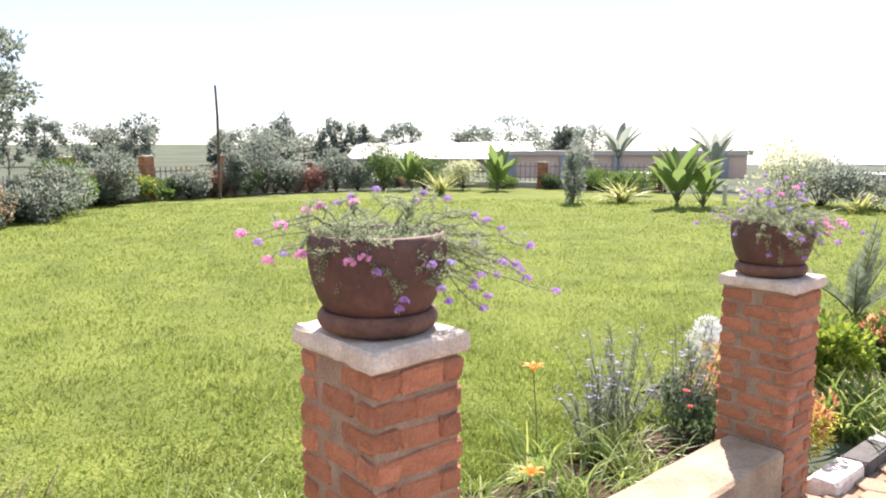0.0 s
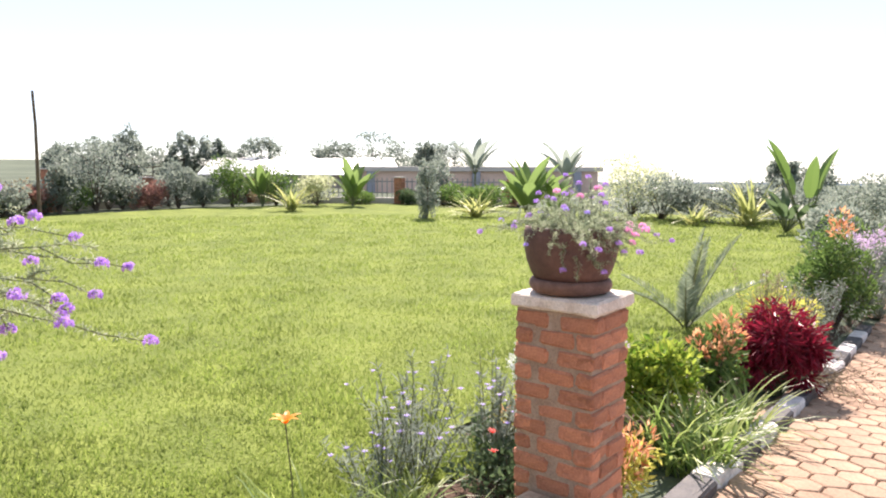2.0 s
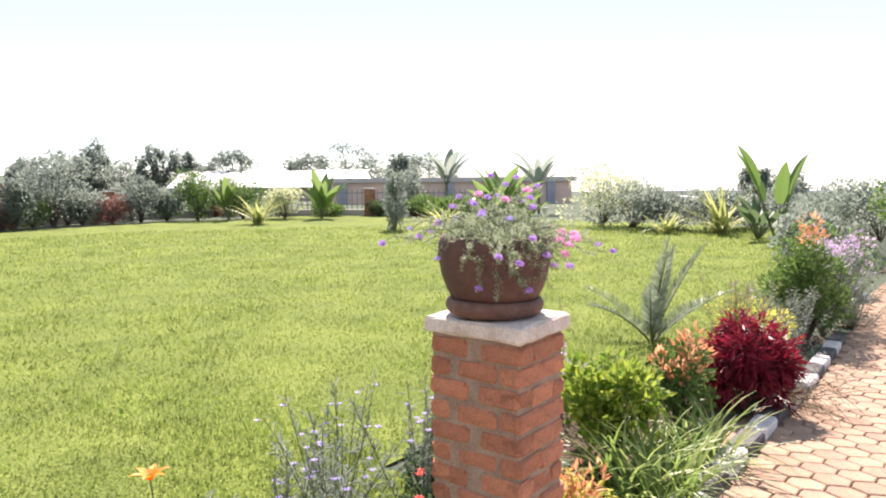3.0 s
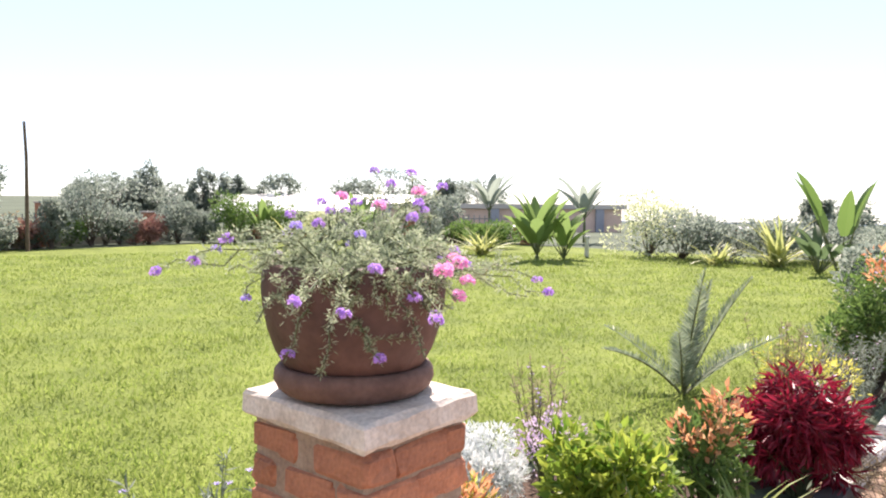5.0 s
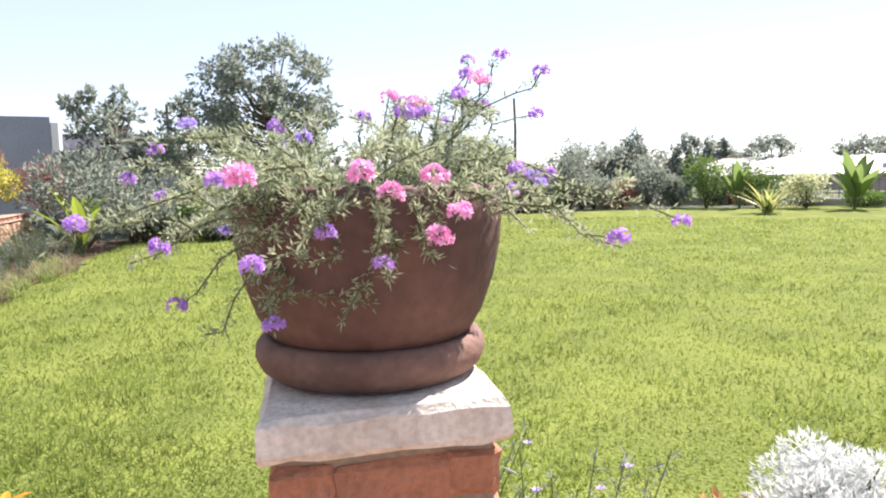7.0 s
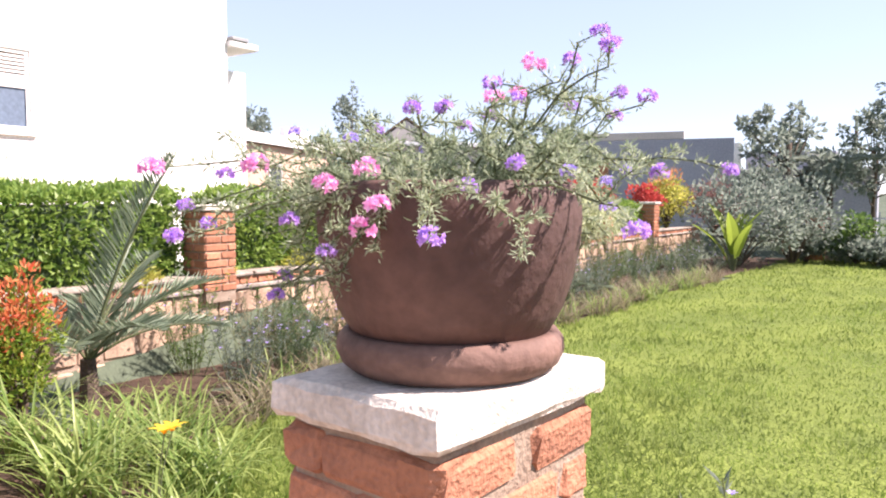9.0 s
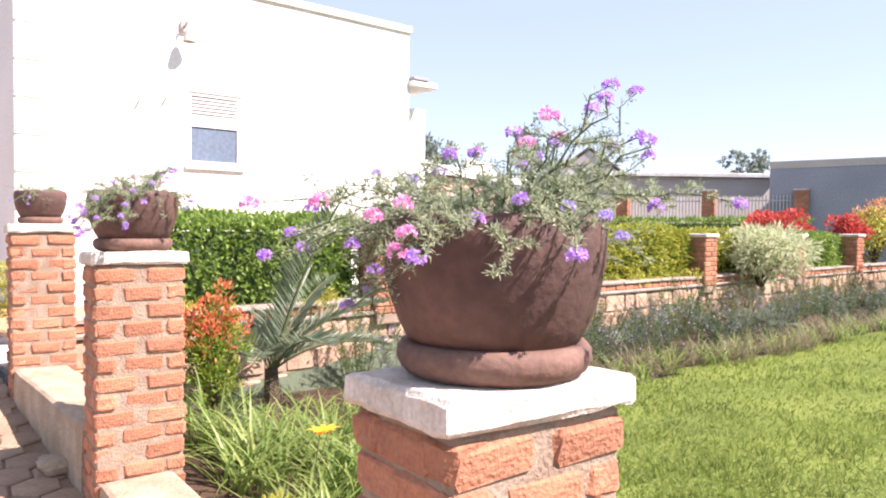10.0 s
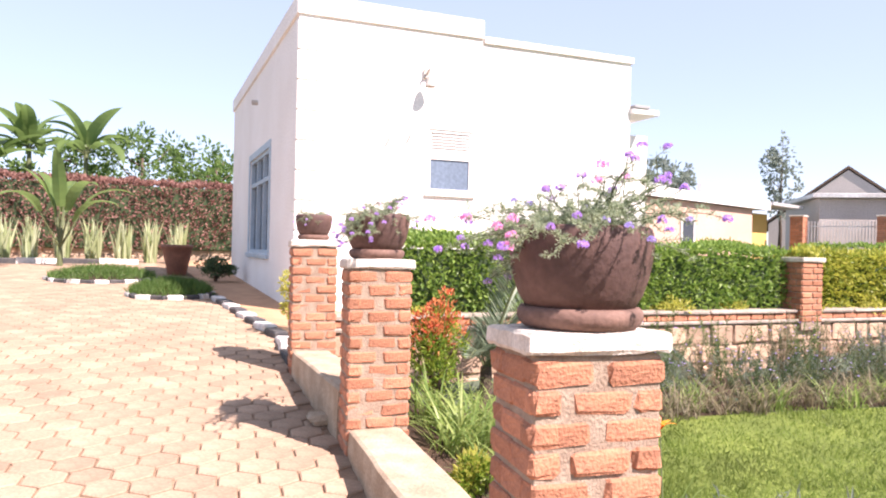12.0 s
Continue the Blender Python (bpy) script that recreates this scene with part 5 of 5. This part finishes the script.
for i, (x, y, r, h, m) in enumerate(((-2.83, 16.64, 1.1, 2.2, L_DARK), (-2.06, 18.24, 1.0, 1.9, L_GREEN), (-0.37, 18.93, 0.8, 0.6, L_GREY_HAZED), (0.69, 19.22, 0.6, 0.55, L_DARK), (2.5, 20.58, 0.8, 0.95, L_DARK), (3.26, 21.76, 0.9, 1.5, L_GREEN), (3.82, 23.25, 0.9, 1.7, L_GREEN), (1.98, 20.89, 0.9, 0.9, L_DARK),
                                     (5.34, 25.5, 0.8, 0.9, L_DARK), (5.86, 25.29, 0.7, 1.9, L_GREEN), (9.25, 26.96, 0.8, 1.1, L_DARK), (10.63, 27.9, 0.7, 0.9, L_BROWN), (11.46, 27.55, 0.6, 1.7, L_GREY_HAZED), (13.15, 28.17, 1.2, 2.6, L_GREEN), (14.41, 28.5, 0.9, 1.4, L_DARK),
                                     (15.44, 28.04, 0.7, 1.0, L_BROWN), (16.58, 27.77, 0.8, 2.0, L_GREY_HAZED), (17.61, 27.5, 0.6, 1.2, L_GREEN), (18.95, 27.21, 1.0, 2.0, L_GREEN), (20.58, 26.08, 1.0, 1.9, L_GREEN), (21.57, 24.38, 0.9, 1.6, L_CREAM), (26.4, 21.13, 0.8, 2.4, L_DARK), (25.82, 19.33, 1.0, 1.3, L_GREEN), (24.09, 16.8, 1.0, 1.1, L_GREEN),
                                     (24.71, 10.32, 1.3, 2.5, L_CREAM), (24.23, 8.91, 1.5, 1.8, L_GREY_HAZED), (24.35, 7.44, 1.3, 1.7, L_GREY_HAZED), (25.07, 6.11, 1.2, 1.5, L_GREY_HAZED), (26.65, 5.54, 1.3, 1.6, L_GREY_HAZED), (25.95, 2.87, 1.4, 1.7, L_GREY_HAZED), (23.31, 1.24, 1.5, 1.8, L_DARK), (20.68, -0.18, 1.3, 1.7, L_GREEN), (18.1, -0.97, 1.2, 1.5, L_GREEN), (28.83, 1.11, 1.6, 1.8, L_GREY_HAZED), (16.81, 1.69, 0.7, 1.0, L_GREY_HAZED))):
    # dark and some other bushes swap to the leaf colour with painted-in haze
    fence_bush(x, y, r, h, L_GREY_HAZED if m is L_DARK or i % 4 == 1 else m, ("dense green shrub at the boundary fence", "rounded leafy shrub at the boundary fence", "low scrubby bush at the boundary fence")[i % 3], 300 + i)
for i in range(26):
    t = i / 25 * (len(fence) - 1.001)
    a, b, u = fence[int(t)], fence[int(t) + 1], t % 1
    x, y = a[0] + (b[0] - a[0]) * u - 0.5 * (a[0] > 18), a[1] + (b[1] - a[1]) * u - 0.7
    fence_bush(x, y, fr.uniform(0.5, 0.8), fr.uniform(0.6, 1.25), (L_GREY_HAZED, L_GREEN, L_DARK, L_DRY)[i % 4], "scrubby growth along the boundary fence", 700 + i, 60, 0.12, 14)
fence_bush(6.95, 27.05, 0.9, 1.1, L_YELLOW, "yellow flowering bush behind the boundary fence", 360)
for i, (x, y, n, L) in enumerate(((20.62, 14.43, 40, 1.35), (18.51, 22.37, 40, 1.3), (23.22, 5.56, 46, 1.55), (22.3, 7.01, 24, 0.9))):
    strap_clump("yucca", x, y, n + 10, L * 1.15, 0.11, L_YUCCA, "spiky yucca with yellow-edged sword leaves at the lawn's end", "yucca", 0.2, 400 + i, (0.3, 1.35), 0.8, LAWN_Z + 0.05, "yellow yuccas")
for i, (x, y, n, L, w, tr) in enumerate(((20.63, 12.16, 15, 1.8, 0.48, 0.45), (22.88, 23.36, 15, 1.6, 0.5, 0.3), (19.54, 25.75, 10, 1.4, 0.4, 0.3), (21.32, 11.58, 10, 1.2, 0.45, 0.1))):
    broad_plant("banana_plant", x, y, n, L, w, "banana plant with broad upright leaves at the lawn's end", "banana plant", 420 + i, (0.85, 1.5), 0.55, z=LAWN_Z, trunk=tr * 0.3, droop=0.6, group="lawn end bananas")
broad_plant("bird_of_paradise", 21.6, 3.55, 7, 1.25, 0.42, "tall plant with stiff upright paddle leaves by the paving", "shrub", 430, (1.1, 1.5), 1.5, L_GREEN, z=LAWN_Z, droop=0.35)
broad_plant("bird_of_paradise", 21.8, 4.1, 12, 0.9, 0.3, "shorter clump of dark paddle leaves", "shrub", 431, (0.5, 1.3), 0.6, L_DARK, z=LAWN_Z, droop=0.7)
wp = thing("bollard", (22.53, 11.46, LAWN_Z), "short white pipe post with cap on the lawn", "post")
link("post_shaft", tube(Mesh(), [(0, 0, -0.1), (0, 0, 0.3), (0, 0, 0.66)], 0.075, 0.075, 12), FENCE_W, wp)
link("post_cap", tube(Mesh(), [(0, 0, 0.66), (0, 0, 0.70), (0, 0, 0.74)], 0.11, 0.10, 12), FENCE_W, wp)
pl = thing("utility_pole", (10.21, 26.24, -0.33), "thin weathered wooden pole beyond the fence", "pole")
link("pole_shaft", tube(Mesh(), [(0, 0, -0.2), (0.03, 0, 2.1), (0.05, 0.02, 3.3), (0.0, 0, 4.48)], 0.07, 0.045, 7), WOOD, pl)
pl = thing("utility_pole", (-3.17, 30.07, -0.3), "thin weathered wooden pole behind the shrubs", "pole")
link("pole_shaft", tube(Mesh(), [(0, 0, -0.2), (0.02, 0, 2), (0, 0, 4.6)], 0.08, 0.06, 7), WOOD, pl)

# trees behind the fence, most in the leaf colour paled for haze
tree(1.06, 24.51, 6.25, 2.6, 4.2, "broad round-crowned tree with open foliage behind the fence", 500, L_GREY_HAZED, 64, 120, 0.19, 0.14, z=-0.4, q=0.15)
tree(-3.34, 22.05, 4.3, 1.7, 3.2, "dense tree at the corner of the lawn", 501, L_GREY_HAZED, 70, 50, 0.2, 0.16, z=-0.3, bare=0.2)
tree(-1.79, 26.05, 4.6, 1.3, 3.0, "slender tree beside the round-crowned one", 502, L_GREY_HAZED, 50, 34, 0.18, 0.1, z=-0.4)
tree(3.67, 30.96, 2.6, 0.5, 1.4, "small thin tree beyond the fence", 503, L_GREY_HAZED, 40, 12, 0.16, 0.05)
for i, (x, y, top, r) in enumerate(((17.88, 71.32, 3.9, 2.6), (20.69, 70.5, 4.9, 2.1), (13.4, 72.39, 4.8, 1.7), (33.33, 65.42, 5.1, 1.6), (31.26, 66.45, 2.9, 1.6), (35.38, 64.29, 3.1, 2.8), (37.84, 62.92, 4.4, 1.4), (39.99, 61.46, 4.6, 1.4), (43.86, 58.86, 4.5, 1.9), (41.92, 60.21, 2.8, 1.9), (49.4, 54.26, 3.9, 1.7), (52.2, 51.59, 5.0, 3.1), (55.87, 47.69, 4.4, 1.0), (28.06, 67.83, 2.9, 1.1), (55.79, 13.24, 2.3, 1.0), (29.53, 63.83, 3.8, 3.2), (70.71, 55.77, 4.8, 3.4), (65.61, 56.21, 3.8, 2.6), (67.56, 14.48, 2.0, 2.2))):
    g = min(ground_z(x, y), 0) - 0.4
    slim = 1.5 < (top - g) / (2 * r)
    tree(x, y, top - g, r * (1.05 if slim else 1.25), (top - g) * 0.86, ("distant field tree with ragged rounded crown", "slim distant field tree with ragged crown")[slim], 510 + i, L_GREY_HAZED, 60, 44, 0.3, 0.12, z=g, group="field trees", q=0.24, bare=0.14)
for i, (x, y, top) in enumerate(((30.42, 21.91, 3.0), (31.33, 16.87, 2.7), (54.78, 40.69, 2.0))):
    broad_plant("banana_plant", x, y, 11, 2.1, 0.45, "distant banana plant beside the low building", "banana plant", 540 + i, (0.7, 1.4), 0.5, z=-1.0, trunk=max(0.4, top - 0.9), group="far bananas", leaf=L_GREY_HAZED)
tree(19.02, 15.39, 2.15, 0.42, 2.1, "tall narrow dark green conifer at the lawn's end", 545, L_GREY_HAZED, 34, 60, 0.1, 0.05, z=LAWN_Z, bare=0.05, name="conifer", q=0.36)


# low buildings behind the boundary
fb = roofed("farm_building", 42.71, 47.85, -0.54, radians(-41.1), [("wall", (-10, 0, -0.6, 6, 7, 1.3), GREYWALL), ("door", (-6, -0.05, -0.4, -5, -0.002, 1.2), WOOD), ("doorway", (3, -0.05, -0.4, 4.4, -0.002, 1.2), WOOD)], "long low building with pale tin roof beyond the fence", "building")
TIN = mat("bright_tin", (0.75, 0.75, 0.75), 0.32, (0.66, 0.65, 0.64), 0.5, 8, 0.1, metal=0.85)
M = Mesh()
q = [(-10.8, -1.2, 1.25), (6.6, -1.2, 1.25), (6.6, 7.6, 2.75), (-10.8, 7.6, 2.75)]
M.add(q + [(x, y, z + 0.1) for x, y, z in q], BOXF)
link("roof", M, TIN, fb)
bd = roofed("unfinished_building", 43.15, 30.89, -0.80, radians(-41.7), [("wall", (-9.0, 0, -0.6, 9.0, 6, 1.95), PALE_PINK), ("ring_beam", (-9.3, -0.3, 1.96, 9.3, 6.3, 2.3), GREYWALL)], "unfinished low brick building with flat ring beam", "building")
for i in range(5):
    link("pier", rough_box(Mesh(), -8.6 + i * 3.9, -0.25, -0.6, -8.0 + i * 3.9, -0.01, 1.95, 0.01, 0.001), BLUEGREY, bd)
roofed("farm_shed", 34.61, 21.85, -0.60, radians(-48.8), [("wall", (-1.6, 0, -0.5, 1.6, 2.5, 0.75), BRICK_FAR), ("roof", (-2, -0.4, 0.76, 2, 2.9, 0.86), ROOF_METAL)], "small brick shed with tin roof", "shed")
roofed("farm_shed", 45.51, 16.66, -1.00, radians(-64.4), [("wall", (-2.4, 0, -0.5, 2.4, 3, 1.0), BRICK_FAR), ("roof", (-2.8, -0.4, 1.01, 2.8, 3.4, 1.13), ROOF_METAL)], "small brick shed with tin roof", "shed")

# ---- the far side of the yard ----
FX = -23.0
ws = thing("yard_wall", (FX, -17.6, path_z(FX) - 0.1), "low wall of pale rubble stone along the yard", "wall", kind="structure", rot=radians(6.5))
link("wall_core", box(Mesh(), -0.25, 0, -0.3, -0.02, 17.5, 0.85), MORTAR, ws)
for row, (z0, z1) in enumerate(((-0.03, 0.24), (0.26, 0.54), (0.56, 0.84))):
    k = rw.uniform(0, 0.2)
    while k < 17:
        d = rw.uniform(0.3, 0.7)
        link("stone", rough_box(Mesh(), -0.2, k, z0, rw.uniform(-0.01, 0.02), min(17.5, k + d), z1, 0.03, 0.02, rw), STONE, ws)
        k += d + 0.03
link("coping", rough_box(Mesh(), -0.3, 0, 0.85, 0.06, 17.5, 0.93, 0.015, 0.004), COPING, ws)
hedge(FX - 0.2, -17.2, FX - 2.4, 1.3, 1.0, 3.4, 0.9, L_BROWN, "tall russet-leaved hedge behind the stone wall", 20000, 0.15, 260, wob=0.2)
kerb_run([(-19.0, -16.0), (-19.9, -3.8)], 0.2, 0.16, 1.1)
for i in range(15):
    y = -14.6 + i * 0.85
    x = -20.3 - 0.04 * i + fr.uniform(-0.25, 0.25)
    strap_clump("snake_plant", x, y, 34, 1.4, 0.12, L_STRIPE, "upright pale snake plants in a row before the stone wall", "snake plant", 0.22, 600 + i, (1.3, 1.57), 0.15, path_z(x), "snake plants", 3, 0.5)
u = thing("clay_urn", (-15.2, -2.35, path_z(-15.2) - 0.02), "large rust-brown clay urn with thick rim", "urn")
link("urn_body", lathe(Mesh(), [(r * 0.85, q * 0.85) for r, q in [(0.0, 0.0), (0.24, 0.0), (0.27, 0.05), (0.33, 0.35), (0.40, 0.65), (0.43, 0.80), (0.46, 0.83), (0.46, 0.90), (0.42, 0.92), (0.38, 0.88), (0.36, 0.7)]], 32, 0.006), mat("urn_clay", (0.24, 0.10, 0.06), 0.7, (0.17, 0.07, 0.045), 5, 40, 0.3), u, smooth=True)
shrub("clipped_ball", -12.31, -1.35, 0.5, 0.55, 90, 0.07, 0.04, L_DARK, "low clipped dark green bush beside the house", n=16, seed=610, z=path_z(-12) + 0.1)
broad_plant("traveller_palm", -18.35, -5.69, 9, 1.7, 0.42, "young palm with arching green leaves before the hedge", "palm", 611, (0.9, 1.45), 1.2, z=path_z(-18.7), droop=1.5, trunk=0.5)
for i, (x, y, h) in enumerate(((-28.12, -14.22, 4.1), (-27.33, -11.66, 4.4), (-28.55, -9, 4.7), (-27.71, -6.75, 4.5), (-28.89, -16.87, 4.2), (-27.95, -10.23, 4.0))):
    broad_plant("banana_plant", x, y, 12, 2.2, 0.62, "banana plant with drooping green leaves behind the hedge", "banana plant", 620 + i, (0.4, 1.4), 0.4, z=1.0, trunk=h - 0.8, droop=1.5, group="yard bananas", tr=0.14)
for i, (x, y, h, r) in enumerate(((-29.84, -4.87, 5.2, 2.6), (-32.59, -8.71, 5.6, 3.0), (-32.02, -1.84, 5.4, 2.8), (-33.14, -14.51, 5.0, 3.0))):
    tree(x, y, h, r, h * 0.8, "leafy green tree behind the yard hedge", 640 + i, L_GREEN, 70, 40, 0.24, 0.16, z=1.0, group="yard trees", bare=0.15, q=0.24)
# outbuilding trees and palm also carry haze in their leaf colour
tree(-25.46, 24.83, 6.0, 0.85, 4.2, "slim casuarina tree behind the outbuildings", 650, L_GREY_HAZED, 26, 30, 0.24, 0.1, z=1.3, q=0.22)
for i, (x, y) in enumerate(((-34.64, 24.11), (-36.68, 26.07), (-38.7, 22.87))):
    tree(x, y, 6.0, 1.6, 3.0, "grey-green tree behind the outbuildings", 660 + i, L_GREY_HAZED, 40, 20, 0.3, 0.12, z=1.5, group="outbuilding trees")
tree(-20.16, 35.91, 4.6, 1.4, 2.0, "small tree above the grey roofs", 670, L_GREY_HAZED, 40, 18, 0.3, 0.1, z=1.1)
palm("feather_palm", -2.38, 23.05, [(a, 0.9, 1.7, 0.4, 1.2) for a in range(0, 360, 40)], "feather palm standing above the fence shrubs", "palm", 2.2, z=-0.3, leaf=L_GREY_HAZED, tr=0.12)
broad_plant("banana_plant", -2.44, 15.24, 7, 1.2, 0.3, "young banana plant in the bed by the hedge", "banana plant", 680, (1.0, 1.5), 0.4, z=LAWN_Z, group="bed bananas", leaf=L_BRIGHT)

# ---- hexagonal paving, nearest pieces singly ----
joint = sheet("paving_bed", list(np.arange(-24, 24.1, 0.5)), [-9, -7, -5, -4, -3, -2, -1, -0.5, -0.2, 0.2, 0.6, 1.1], lambda x, y: path_z(x) - 0.012, JOINT,
              lambda x, y: y < (0.0 if x < 2.6 else kerb_y(x) + 0.1) - (0.0 if x > -3.4 else max(0, (-3.4 - x)) * 0.0) and (x > -2.85 or y < -0.25))
pv = tagged(joint, "sloping yard of worn hexagonal concrete pavers", "paving", kind="structure")
R = 0.135
rp = random.Random(6)
hexes = []
for k in range(6):
    M = Mesh()
    rings = []
    for rr, z in ((R - 0.007, -0.03), (R - 0.008, 0.0), (R - 0.017, 0.007)):
        rings.append([((rr + rp.uniform(-0.003, 0.003)) * math.cos(i * math.pi / 3), (rr + rp.uniform(-0.003, 0.003)) * math.sin(i * math.pi / 3), z) for i in range(6)])
    M.v = sum(rings, [])
    M.f = [(r * 6 + i, r * 6 + (i + 1) % 6, (r + 1) * 6 + (i + 1) % 6, (r + 1) * 6 + i) for r in range(2) for i in range(6)] + [tuple(range(12, 18))]
    me = bpy.data.meshes.new("paver")
    me.from_pydata(M.v, [], M.f)
    me.materials.append(PAVER)
    hexes.append((M, me))
rest, singles = Mesh(), 0
for i in range(-112, 118):
    for j in range(-40, 8):
        x, y = i * R * 1.5, j * R * 1.732 + (R * 0.866 if i % 2 else 0)
        lim = (-0.29 + 0.045 * x if x < 2.6 else kerb_y(x) - 0.08) if x > -2.85 else (-0.5 if x > -4.23 else -0.54 - 0.178 * (-4.23 - x))
        if y > lim or y < -7:
            continue
        if ((x + 9.5) / 0.75) ** 2 + ((y + 2.05) / 0.67) ** 2 < 1 or ((x + 13.2) / 1.05) ** 2 + ((y + 3.75) / 1.1) ** 2 < 1:
            continue
        z = path_z(x) + rp.uniform(-0.003, 0.003) + 0.006 * noise.noise((x, y, 0))
        tilt = math.atan2(path_z(x - 0.5) - path_z(x + 0.5), 1.0)
        M, me = rp.choice(hexes)
        near = (-2.2 < x < 1.2 and -1.9 < y) or (4.5 < x < 7.5 and -0.9 < y)
        if near and singles < 300:
            ob = new("paver", me)
            ob.parent = pv
            ob.location = (x, y, z)
            ob.rotation_euler = (rp.uniform(-0.012, 0.012), tilt + rp.uniform(-0.012, 0.012), rp.uniform(-0.02, 0.02))
            singles += 1
        else:
            c, s, e = math.cos(tilt), math.sin(tilt), rp.uniform(-0.012, 0.012)
            rest.add([(x + vx, y + vy, z + vz - vx * s / c + vy * e) for vx, vy, vz in M.v], M.f)
tagged(link("pavers", rest, PAVER_REST, pv), kind="stuff")

# ---- grass of the lawn ----
np.random.seed(3)
gx, gy = [], []
N = 220000
d = 1.2 + 24 * np.random.random(N) ** 1.9
a = radians(-75) + np.random.random(N) * radians(160)
X, Y = 1.6 + d * np.sin(a), -0.2 + d * np.cos(a)
ok = np.array([is_lawn(x + 0.12 * math.sin(y * 9), y + 0.12 * math.sin(x * 7)) for x, y in zip(X, Y)])
X, Y, D = X[ok], Y[ok], d[ok]
Z = np.array([ground_z(x, y) for x, y in zip(X, Y)]) + 0.012
patch = np.array([noise.noise((x * 0.8, y * 0.8, 5)) + 0.6 * noise.noise((x * 2.6, y * 2.6, 2)) for x, y in zip(X, Y)])
n = len(X)
size = (0.045 + 0.03 * np.clip(patch, -0.5, 1)) * np.random.uniform(0.7, 1.4, n) * (1 + D * 0.02)
M = leaves(Mesh(), np.stack([X, Y, Z], 1), np.random.normal(scale=0.55, size=(n, 3)) + (0, 0, 0.85), size, np.random.uniform(0.005, 0.009, n) * (1 + D * 0.16))
tagged(link("lawn_grass", M, GRASS), "short green blades and tufts of the lawn", "grass", kind="stuff")
